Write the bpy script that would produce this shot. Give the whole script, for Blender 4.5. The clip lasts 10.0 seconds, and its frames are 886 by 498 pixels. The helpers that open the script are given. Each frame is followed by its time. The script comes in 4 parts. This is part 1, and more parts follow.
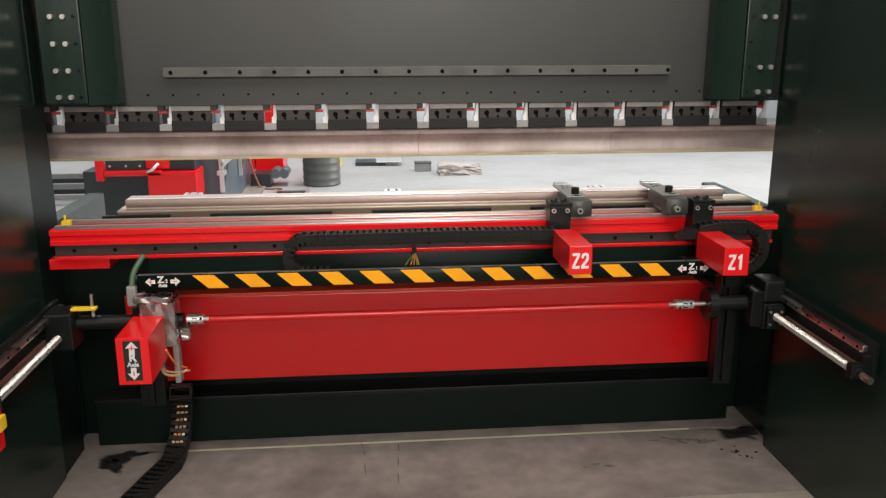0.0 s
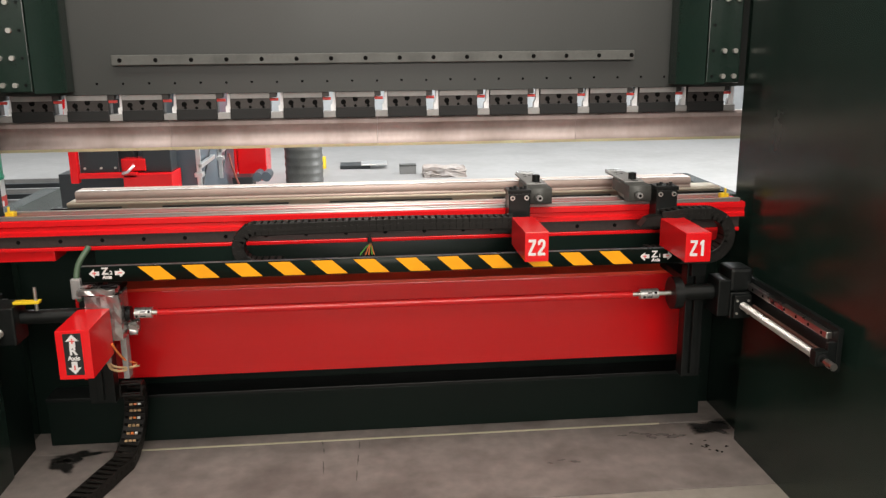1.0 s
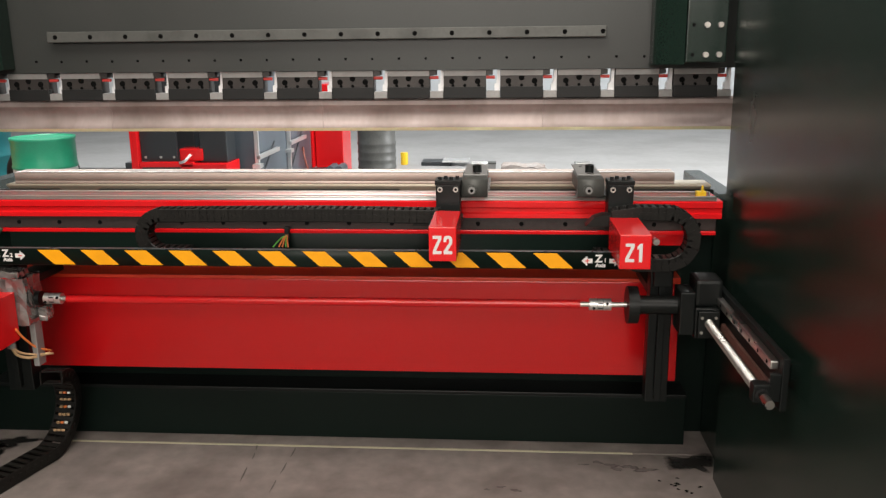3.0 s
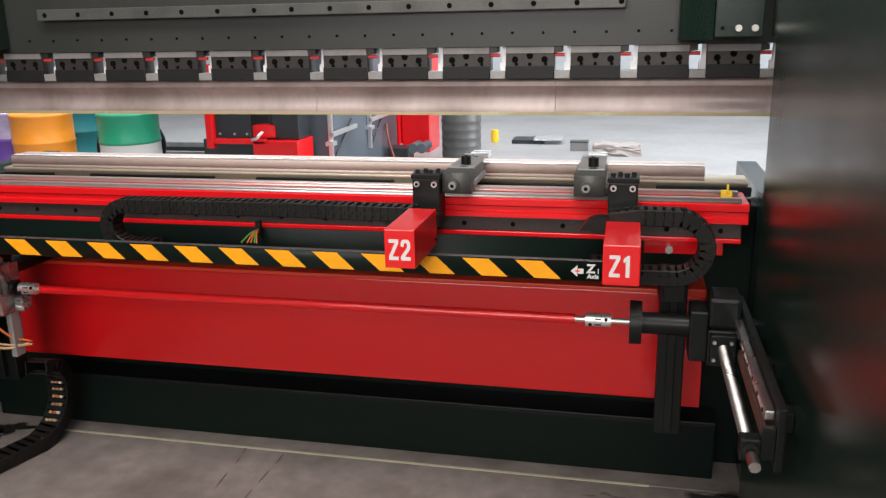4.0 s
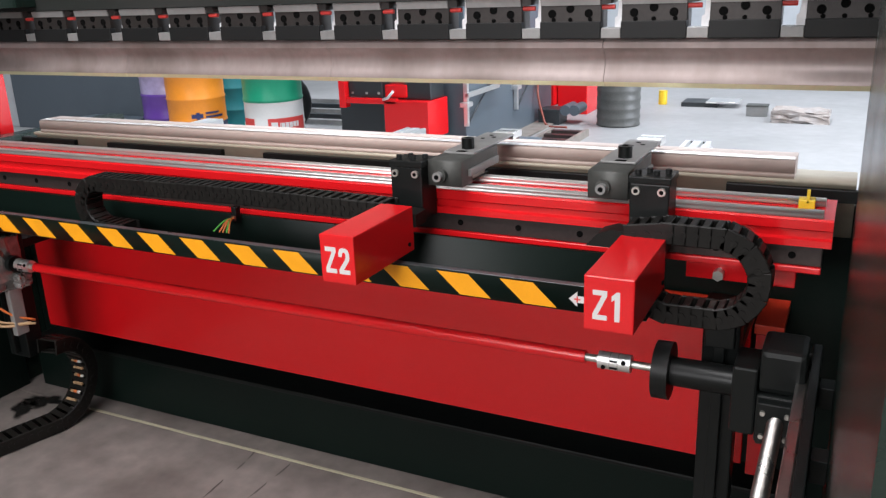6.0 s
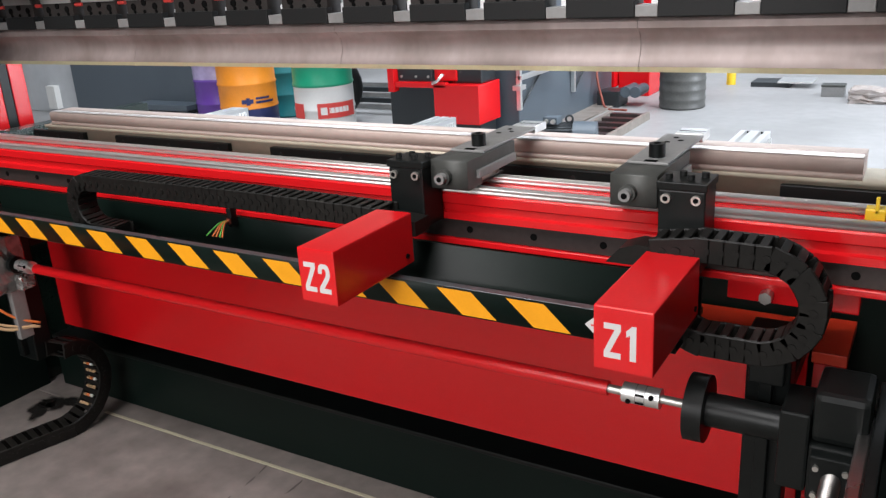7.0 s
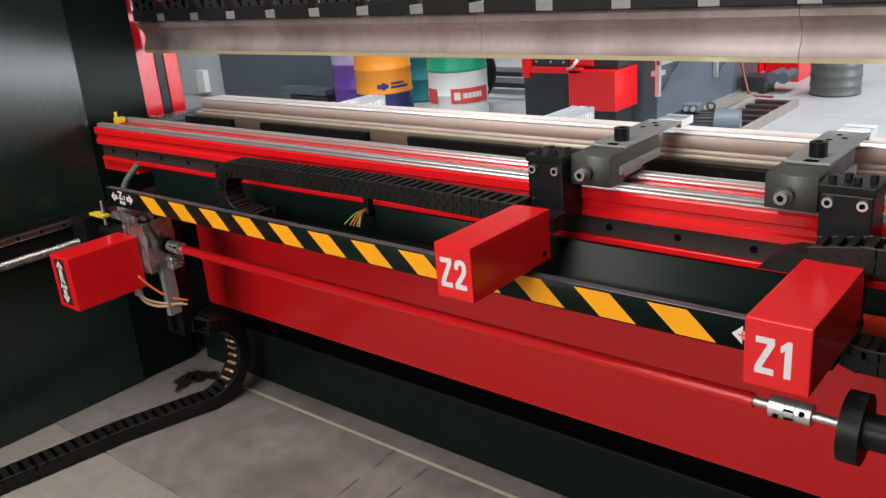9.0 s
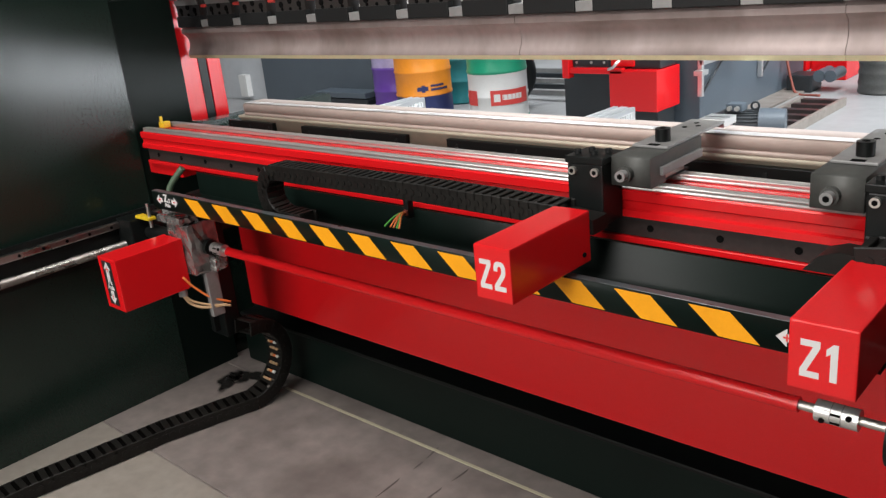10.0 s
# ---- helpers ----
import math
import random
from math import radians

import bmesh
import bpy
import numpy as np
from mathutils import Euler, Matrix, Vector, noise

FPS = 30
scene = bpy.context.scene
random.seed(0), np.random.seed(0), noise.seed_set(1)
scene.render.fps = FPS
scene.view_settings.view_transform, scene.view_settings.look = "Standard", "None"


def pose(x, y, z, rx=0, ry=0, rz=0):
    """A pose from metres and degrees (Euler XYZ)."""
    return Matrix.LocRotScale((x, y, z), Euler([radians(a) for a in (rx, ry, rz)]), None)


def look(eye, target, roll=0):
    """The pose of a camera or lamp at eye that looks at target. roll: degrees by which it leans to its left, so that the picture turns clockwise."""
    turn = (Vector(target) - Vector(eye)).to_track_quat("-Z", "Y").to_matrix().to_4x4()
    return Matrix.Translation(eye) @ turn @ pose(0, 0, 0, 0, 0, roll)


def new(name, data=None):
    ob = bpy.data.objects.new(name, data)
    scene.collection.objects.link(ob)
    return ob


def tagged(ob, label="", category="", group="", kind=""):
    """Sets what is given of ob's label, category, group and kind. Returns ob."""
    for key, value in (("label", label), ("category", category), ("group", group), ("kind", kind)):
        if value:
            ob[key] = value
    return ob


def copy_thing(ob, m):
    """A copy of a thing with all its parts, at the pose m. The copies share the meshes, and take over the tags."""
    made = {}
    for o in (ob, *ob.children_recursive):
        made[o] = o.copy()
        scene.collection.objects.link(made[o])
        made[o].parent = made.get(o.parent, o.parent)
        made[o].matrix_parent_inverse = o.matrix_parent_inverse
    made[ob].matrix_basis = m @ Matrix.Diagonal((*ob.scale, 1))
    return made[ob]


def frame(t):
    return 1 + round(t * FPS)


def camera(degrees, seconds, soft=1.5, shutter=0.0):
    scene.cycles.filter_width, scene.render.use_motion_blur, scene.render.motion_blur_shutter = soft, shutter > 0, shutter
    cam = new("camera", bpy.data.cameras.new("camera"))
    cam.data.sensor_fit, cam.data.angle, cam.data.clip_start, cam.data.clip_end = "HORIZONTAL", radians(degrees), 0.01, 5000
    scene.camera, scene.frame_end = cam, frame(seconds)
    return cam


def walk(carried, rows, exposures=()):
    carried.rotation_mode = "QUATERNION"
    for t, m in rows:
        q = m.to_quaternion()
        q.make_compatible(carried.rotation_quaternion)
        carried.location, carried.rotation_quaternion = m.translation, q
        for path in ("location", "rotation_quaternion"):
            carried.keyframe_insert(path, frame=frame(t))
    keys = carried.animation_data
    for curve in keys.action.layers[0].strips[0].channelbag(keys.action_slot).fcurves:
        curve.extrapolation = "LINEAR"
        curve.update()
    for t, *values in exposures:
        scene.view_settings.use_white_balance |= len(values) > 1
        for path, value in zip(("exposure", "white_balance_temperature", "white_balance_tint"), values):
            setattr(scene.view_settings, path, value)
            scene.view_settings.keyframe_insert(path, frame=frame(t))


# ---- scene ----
cam = camera(56.00, 10.0, soft=1.35)
# seconds, eye x, y, z, yaw to the left, pitch, roll
ROWS = [
    (0.0, -0.2187, -0.0942, 1.7149, -5.204, -14.401, -0.101),
    (0.5, -0.1834, -0.0763, 1.6572, -5.717, -14.070, -0.325),
    (1.0, -0.0596, -0.0397, 1.6227, -5.379, -13.821, -0.533),
    (1.5, 0.0815, 0.0086, 1.5923, -3.962, -13.593, -0.739),
    (2.0, 0.2140, 0.0463, 1.5503, -2.600, -13.162, -0.653),
    (2.5, 0.4111, 0.1085, 1.5428, -0.148, -13.299, -0.449),
    (3.0, 0.6858, 0.2560, 1.5230, 4.150, -13.634, -0.605),
    (4.5, 1.2434, 0.8078, 1.5247, 17.936, -16.233, -1.353),
    (5.0, 1.3918, 0.9451, 1.5148, 23.142, -16.783, -1.363),
    (5.5, 1.4253, 1.0983, 1.5047, 24.599, -17.434, -1.605),
    (7.0, 1.4335, 1.5746, 1.4726, 31.512, -18.932, -3.478),
    (7.5, 1.3993, 1.5783, 1.4957, 32.243, -19.804, -3.570),
    (8.0, 1.4011, 1.6014, 1.4948, 35.012, -19.841, -3.925),
    (8.5, 1.3953, 1.5893, 1.5029, 38.718, -19.843, -4.390),
    (9.0, 1.4004, 1.5902, 1.4885, 40.755, -19.421, -4.728),
    (9.5, 1.4036, 1.5927, 1.4811, 42.450, -19.084, -5.186),
    (10.0, 1.4035, 1.5885, 1.4889, 43.640, -19.035, -5.716),
]


def aim(x, y, z, yaw, pitch, roll):
    c = math.cos(radians(pitch))
    way = Vector((-math.sin(radians(yaw)) * c, math.cos(radians(yaw)) * c, math.sin(radians(pitch))))
    return look((x, y, z), Vector((x, y, z)) + way, roll)


walk(cam, [(row[0], aim(*row[1:])) for row in ROWS], [(0.0, 0.04, 6750, 10), (1.0, 0.2, 6800, 10), (3.0, 0.08, 6800, 10), (4.5, 0.22, 6200, 12), (5.0, 0.28, 6100, 12), (5.5, 0.22, 6100, 12), (7.0, 0.12, 6150, 11), (9.0, 0.06, 6300, 10), (10.0, 0.08, 6350, 10)])

# ---- world and light ----
world = bpy.data.worlds.new("world")
scene.world = world
world.use_nodes = True
world.node_tree.nodes["Background"].inputs[0].default_value = (0.85, 0.92, 1.0, 1)
world.node_tree.nodes["Background"].inputs[1].default_value = 0.12


def area_lamp(name, x, y, z, sx, sy, watts, colour=(1, 0.97, 0.93), target=None):
    data = bpy.data.lights.new(name, "AREA")
    data.shape, data.size, data.size_y, data.energy, data.color = "RECTANGLE", sx, sy, watts, colour
    ob = new(name, data)
    ob.matrix_world = look((x, y, z), target or (x, y + 0.001, 0))
    return ob


# strip lights under the hall's roof, out of view: bright bays in front of the machine
for bay in range(3):
    for row in range(2):
        area_lamp("hall_strip_light", -4.5 + 4.5 * bay, 6.6 + 3.6 * row, 5.6, 0.5, 2.6, 215, (0.93, 0.97, 1.0))
# added daylight in an unseen east gate, for gloss on the left cover
area_lamp("east_gloss_light", 9.1, 7.9, 1.7, 4.6, 3.3, 850, (0.93, 0.97, 1.0), (0.0, 7.9, 1.7))
# unseen soft lamps added on the rear side to fill machine and floor
area_lamp("rear_fill_light", 0.3, 0.4, 5.4, 5.0, 2.2, 360, (1.0, 0.95, 0.9))
area_lamp("rear_fill_light", 0.3, -4.2, 3.2, 5.0, 2.6, 305, (1.0, 0.95, 0.9), (0.3, 2.8, 0.3))

# ---- materials ----
MATS = {}


def mat(name, base, rough=0.5, metal=0.0, vary=0.12, grain=60.0, stain=3.0, stain_amount=0.15, bump=0.05, coat=0.0, stretch=(1, 1, 1), second=None, spec=0.5):
    """A procedural paint or metal: colour varied at two scales, roughness too, with a fine bump."""
    m = bpy.data.materials.new(name)
    m.use_nodes = True
    nt = m.node_tree
    n, l = nt.nodes, nt.links
    bsdf = n["Principled BSDF"]
    tc = n.new("ShaderNodeTexCoord")
    mp = n.new("ShaderNodeMapping")
    mp.inputs["Scale"].default_value = stretch
    geo = n.new("ShaderNodeNewGeometry")
    l.new(geo.outputs["Position"], mp.inputs["Vector"])
    fine = n.new("ShaderNodeTexNoise")
    fine.inputs["Scale"].default_value, fine.inputs["Detail"].default_value = grain, 6
    wide = n.new("ShaderNodeTexNoise")
    wide.inputs["Scale"].default_value, wide.inputs["Detail"].default_value = stain, 5
    l.new(mp.outputs[0], fine.inputs["Vector"])
    l.new(mp.outputs[0], wide.inputs["Vector"])
    mixa = n.new("ShaderNodeMix")
    mixa.data_type = "RGBA"
    dark = tuple(c * (1 - vary) for c in base)
    lite = tuple(min(1, c * (1 + vary)) for c in base)
    mixa.inputs["A"].default_value, mixa.inputs["B"].default_value = (*dark, 1), (*lite, 1)
    l.new(fine.outputs["Fac"], mixa.inputs["Factor"])
    ramp = n.new("ShaderNodeMapRange")
    ramp.inputs["From Min"].default_value, ramp.inputs["From Max"].default_value = 0.45, 0.75
    ramp.inputs["To Max"].default_value = stain_amount
    l.new(wide.outputs["Fac"], ramp.inputs["Value"])
    mixb = n.new("ShaderNodeMix")
    mixb.data_type = "RGBA"
    mixb.inputs["B"].default_value = (*(second or tuple(c * 0.4 for c in base)), 1)
    l.new(mixa.outputs["Result"], mixb.inputs["A"])
    l.new(ramp.outputs[0], mixb.inputs["Factor"])
    l.new(mixb.outputs["Result"], bsdf.inputs["Base Color"])
    rr = n.new("ShaderNodeMapRange")
    rr.inputs["To Min"].default_value, rr.inputs["To Max"].default_value = max(0.03, rough - 0.1), min(1, rough + 0.12)
    l.new(wide.outputs["Fac"], rr.inputs["Value"])
    l.new(rr.outputs[0], bsdf.inputs["Roughness"])
    bsdf.inputs["Metallic"].default_value = metal
    bsdf.inputs["Specular IOR Level"].default_value = spec
    bsdf.inputs["Coat Weight"].default_value = coat
    bsdf.inputs["Coat Roughness"].default_value = 0.12
    if bump:
        bp = n.new("ShaderNodeBump")
        bp.inputs["Strength"].default_value, bp.inputs["Distance"].default_value = bump, 0.002
        l.new(fine.outputs["Fac"], bp.inputs["Height"])
        l.new(bp.outputs[0], bsdf.inputs["Normal"])
    MATS[name] = m
    return m


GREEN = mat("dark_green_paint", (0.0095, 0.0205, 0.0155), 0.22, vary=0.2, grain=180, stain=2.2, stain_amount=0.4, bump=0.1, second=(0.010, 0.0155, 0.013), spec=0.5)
RAMP = mat("ram_paint", (0.021, 0.0235, 0.0215), 0.4, vary=0.2, grain=150, stain=1.6, stain_amount=0.5, bump=0.1, second=(0.034, 0.033, 0.031))
RED = mat("red_paint", (0.63, 0.008, 0.011), 0.2, vary=0.06, grain=220, stain=2.5, stain_amount=0.25, bump=0.05, second=(0.5, 0.012, 0.012))
# red lightened towards orange: light on the beam's top flanges, put into colour
ORANGE = mat("lit_red_flange", (0.72, 0.045, 0.014), 0.4, vary=0.06, grain=200, bump=0.05)
# darker, duller version of the dark green, for bed, inner plates and tray
DARKGREEN = mat("darker_green_paint", (0.0045, 0.0095, 0.0075), 0.35, vary=0.2, grain=120, stain=2.2, stain_amount=0.4, bump=0.04, spec=0.16)
BLACK = mat("black_oxide", (0.0055, 0.0068, 0.0066), 0.36, 0.0, vary=0.25, grain=140, stain=6, stain_amount=0.35, bump=0.06, second=(0.014, 0.0145, 0.0135), spec=0.24)
PLASTIC = mat("black_plastic", (0.010, 0.0105, 0.0105), 0.5, vary=0.2, grain=200, bump=0.06, spec=0.3)
CHAIN = mat("chain_plastic", (0.0085, 0.008, 0.0072), 0.45, vary=0.25, grain=160, stain=8, stain_amount=0.5, bump=0.08, second=(0.016, 0.0145, 0.012), spec=0.22)
STRIP = mat("oiled_strip", (0.05, 0.038, 0.036), 0.35, 0.3, vary=0.3, grain=90, stain=7, stain_amount=0.5, bump=0.08, second=(0.02, 0.016, 0.015))
CLAMP = mat("clamp_steel", (0.036, 0.031, 0.029), 0.42, 0.3, vary=0.25, grain=110, stain=9, stain_amount=0.5, bump=0.08)
FINGER = mat("finger_block_steel", (0.078, 0.08, 0.074), 0.45, 0.25, vary=0.2, grain=90, stain=9, stain_amount=0.5, bump=0.08)
STEEL = mat("ground_steel", (0.42, 0.4, 0.37), 0.3, 1.0, vary=0.15, grain=40, stain=4, stain_amount=0.5, bump=0.08, stretch=(0.3, 4, 4), second=(0.25, 0.22, 0.19))
CHROME = mat("rail_chrome", (0.82, 0.79, 0.77), 0.42, 0.85, vary=0.08, grain=30, stain=5, stain_amount=0.3, bump=0.03, stretch=(0.2, 4, 4))
SCREW = mat("screw_steel", (0.52, 0.5, 0.48), 0.28, 1.0, vary=0.12, grain=60, stain=8, stain_amount=0.4, bump=0.04)
RUST = mat("rusty_strip", (0.16, 0.075, 0.06), 0.5, 0.3, vary=0.3, stain=14, stain_amount=0.5)
PUNCH = mat("punch_steel", (0.34, 0.28, 0.265), 0.46, 0.35, vary=0.16, grain=55, stain=5, stain_amount=0.85, bump=0.05, stretch=(1, 1, 0.45), second=(0.15, 0.115, 0.10))
TIP = mat("punch_edge_brass", (0.62, 0.6, 0.38), 0.35, 0.4, vary=0.1)
DIE = mat("die_steel", (0.50, 0.405, 0.36), 0.45, 0.1, vary=0.15, grain=60, stain=4, stain_amount=0.6, bump=0.08, stretch=(0.6, 1, 1), second=(0.29, 0.22, 0.18))
HOLDER = mat("die_holder_steel", (0.45, 0.40, 0.31), 0.42, 0.15, vary=0.15, grain=60, stain=3, stain_amount=0.5, stretch=(0.6, 1, 1), second=(0.22, 0.17, 0.13))
WEDGE = mat("wedge_bright_steel", (0.75, 0.75, 0.76), 0.35, 0.15, vary=0.12, grain=90, stain=25, stain_amount=0.5, second=(0.45, 0.45, 0.46))
LIP = mat("gleaming_lip", (0.10, 0.115, 0.12), 0.3, 0.4, vary=0.3, grain=70, stain=14, stain_amount=0.6, bump=0.05, second=(0.03, 0.034, 0.035))
SMUDGE = mat("floor_smudge", (0.085, 0.071, 0.064), 0.55, vary=0.3, grain=60, stain=20, stain_amount=0.5)
GREY = mat("finger_grey", (0.27, 0.268, 0.262), 0.45, 0.3, vary=0.15, grain=80, stain=8, stain_amount=0.4, bump=0.08)
ZINC = mat("zinc_screw", (0.62, 0.6, 0.56), 0.35, 0.9, vary=0.15)
ALU = mat("aluminium", (0.78, 0.78, 0.77), 0.32, 0.85, vary=0.08, grain=60, stretch=(1, 0.2, 1))
WRAP = mat("wrapped_steel", (0.30, 0.285, 0.275), 0.18, 0.65, vary=0.5, grain=26, stain=30, stain_amount=0.85, bump=0.6, coat=0.8, second=(0.1, 0.095, 0.09))
YELLOW = mat("hazard_yellow", (0.80, 0.335, 0.008), 0.45, vary=0.06, grain=160, stain=12, stain_amount=0.15, spec=0.25)
TAPE = mat("tape_black", (0.012, 0.014, 0.014), 0.4, vary=0.15)
WHITE = mat("decal_white", (0.62, 0.61, 0.6), 0.45, vary=0.05, bump=0)
MARK = mat("decal_red", (0.65, 0.06, 0.05), 0.45, vary=0.05, bump=0)
CONC = mat("concrete", (0.185, 0.16, 0.147), 0.6, vary=0.4, grain=16, stain=3.4, stain_amount=0.95, bump=0.2, second=(0.085, 0.07, 0.064))
CONC2 = mat("concrete_pale", (0.235, 0.212, 0.183), 0.66, vary=0.25, grain=22, stain=4, stain_amount=0.7, bump=0.15, second=(0.2, 0.18, 0.155))
HALLFLOOR = mat("hall_floor_paint", (0.325, 0.32, 0.318), 0.5, vary=0.16, grain=9, stain=0.9, stain_amount=0.8, bump=0.05, second=(0.25, 0.245, 0.24))
LINE = mat("pale_seam", (0.42, 0.39, 0.28), 0.6, vary=0.15)
CRACK = mat("crack_dirt", (0.075, 0.063, 0.057), 0.6, vary=0.3)
OIL = mat("oil_stain", (0.016, 0.015, 0.014), 0.25, vary=0.3)
HALLWALL = mat("hall_wall", (0.5, 0.52, 0.54), 0.7, vary=0.08, grain=10)
REARWALL = mat("unseen_rear_wall", (0.15, 0.155, 0.16), 0.7, vary=0.1, grain=10)
ROOF = mat("hall_roof", (0.35, 0.36, 0.36), 0.8, vary=0.1, grain=4)
BLUEGREY = mat("blue_grey_paint", (0.085, 0.105, 0.125), 0.4, vary=0.1, grain=60, stain=1.2, stain_amount=0.3)
CHARCOAL = mat("charcoal_paint", (0.02, 0.024, 0.027), 0.4, vary=0.15)
DRUM_ORANGE = mat("drum_orange", (0.8, 0.27, 0.02), 0.4, vary=0.08, stain=6)
DRUM_PURPLE = mat("drum_purple", (0.13, 0.05, 0.33), 0.4, vary=0.1, stain=6)
DRUM_GREEN = mat("drum_green", (0.015, 0.28, 0.15), 0.4, vary=0.1, stain=6)
DRUM_GREY = mat("drum_grey", (0.09, 0.09, 0.085), 0.45, vary=0.3, stain=8, stain_amount=0.5)
PALE = mat("drum_label_white", (0.72, 0.72, 0.7), 0.45, vary=0.06)
NAVY = mat("navy_paint", (0.02, 0.03, 0.12), 0.4)
TEAL = mat("teal_paint", (0.02, 0.2, 0.22), 0.45)
WIRE_G = mat("wire_green", (0.1, 0.42, 0.06), 0.4, bump=0)
WIRE_O = mat("wire_orange", (0.75, 0.2, 0.05), 0.4, bump=0)
WIRE_T = mat("wire_tan", (0.5, 0.33, 0.18), 0.5, bump=0)
WIRE_R = mat("wire_brown", (0.22, 0.05, 0.03), 0.5, bump=0)
GREENCAB = mat("cable_sleeve_green", (0.06, 0.1, 0.06), 0.5, bump=0)
SENSOR = mat("sensor_yellow", (0.72, 0.5, 0.02), 0.4, bump=0)
FILM = mat("lilac_film", (0.36, 0.3, 0.47), 0.3, vary=0.2, grain=20, stain=12, stain_amount=0.4, bump=0.3)
PACKING = mat("packing_film", (0.33, 0.285, 0.26), 0.3, vary=0.3, grain=12, stain=8, stain_amount=0.7, bump=0.5, second=(0.42, 0.40, 0.40))
LADDER = mat("ladder_steel", (0.27, 0.235, 0.205), 0.5, 0.2, vary=0.2, grain=30, stain=6, stain_amount=0.5)
HOLE = mat("hole_dark", (0.004, 0.004, 0.004), 0.9, bump=0, spec=0.05)


def soaked(m):
    """Lets a stain thin out towards its rim, with a ragged edge."""
    n, l = m.node_tree.nodes, m.node_tree.links
    at = n.new("ShaderNodeVertexColor")
    at.layer_name = "fade"
    ns = n.new("ShaderNodeTexNoise")
    ns.inputs["Scale"].default_value, ns.inputs["Detail"].default_value = 45, 5
    geo = n.new("ShaderNodeNewGeometry")
    l.new(geo.outputs["Position"], ns.inputs["Vector"])
    add = n.new("ShaderNodeMath")
    l.new(at.outputs["Color"], add.inputs[0])
    l.new(ns.outputs["Fac"], add.inputs[1])
    mr = n.new("ShaderNodeMapRange")
    mr.inputs["From Min"].default_value, mr.inputs["From Max"].default_value = 0.6, 1.35
    l.new(add.outputs[0], mr.inputs["Value"])
    l.new(mr.outputs[0], n["Principled BSDF"].inputs["Alpha"])


soaked(OIL), soaked(SMUDGE)

# ---- mesh helpers ----
OFF = {}


def thing(name, label, category, at=(0, 0, 0), group="", kind=""):
    ob = new(name)
    ob.empty_display_size = 0.05
    ob.location = at
    OFF[ob.name] = Vector(at)
    return tagged(ob, label, category, group, kind)


def mesh_of(name, bm, material):
    me = bpy.data.meshes.new(name)
    bm.to_mesh(me)
    bm.free()
    for m in material if isinstance(material, (list, tuple)) else (material,):
        me.materials.append(m)
    return me


def part(name, bm, material, parent, label=""):
    """Links a bmesh, made in world places, as one mesh under a thing or a part."""
    off = OFF[parent.name]
    bmesh.ops.translate(bm, verts=bm.verts, vec=-off)
    ob = new(name, mesh_of(name, bm, material))
    ob.parent = parent
    OFF[ob.name] = off
    return tagged(ob, label) if label else ob


def single(name, bm, material, label, category, group="", kind=""):
    ob = new(name, mesh_of(name, bm, material))
    OFF[ob.name] = Vector((0, 0, 0))
    return tagged(ob, label, category, group, kind)


def add_box(bm, x0, x1, y0, y1, z0, z1, b=0.002, seg=2, slot=0):
    made = bmesh.ops.create_cube(bm, size=1)["verts"]
    for v in made:
        v.co = Vector((x0 + (v.co.x + 0.5) * (x1 - x0), y0 + (v.co.y + 0.5) * (y1 - y0), z0 + (v.co.z + 0.5) * (z1 - z0)))
    faces = list({f for v in made for f in v.link_faces})
    for f in faces:
        f.material_index = slot
    if b:
        edges = list({e for v in made for e in v.link_edges})
        bmesh.ops.bevel(bm, geom=edges, offset=b, segments=seg, affect="EDGES", profile=0.6)
    return bm


def box(*a, **k):
    return add_box(bmesh.new(), *a, **k)


def add_cyl(bm, p, q, r, n=24, r2=None, caps=True):
    p, q = Vector(p), Vector(q)
    m = Matrix.Translation((p + q) / 2) @ (q - p).to_track_quat("Z", "Y").to_matrix().to_4x4()
    made = bmesh.ops.create_cone(bm, cap_ends=caps, segments=n, radius1=r, radius2=r if r2 is None else r2, depth=(q - p).length, matrix=m)["verts"]
    for f in {f for v in made for f in v.link_faces}:
        if len(f.verts) == 4:
            f.smooth = True
        else:
            for e in f.edges:
                e.smooth = False
    return bm


def cyl(*a, **k):
    return add_cyl(bmesh.new(), *a, **k)


def add_prism(bm, pts, axis, a, b):
    """Extrudes a closed outline along x (outline in y, z), y (x, z) or z (x, y)."""
    def put(u, v, w):
        return {"x": (w, u, v), "y": (u, w, v), "z": (u, v, w)}[axis]
    lo = [bm.verts.new(put(u, v, a)) for u, v in pts]
    hi = [bm.verts.new(put(u, v, b)) for u, v in pts]
    n = len(pts)
    for i in range(n):
        bm.faces.new((lo[i], lo[(i + 1) % n], hi[(i + 1) % n], hi[i]))
    bm.faces.new(lo[::-1])
    bm.faces.new(hi)
    bmesh.ops.recalc_face_normals(bm, faces=bm.faces)
    for f in bm.faces:
        f.smooth = len(f.verts) == 4
    for e in bm.edges:
        e.smooth = len(e.link_faces) == 2 and e.calc_face_angle(1.0) < 0.5
    return bm


def prism(*a):
    return add_prism(bmesh.new(), *a)


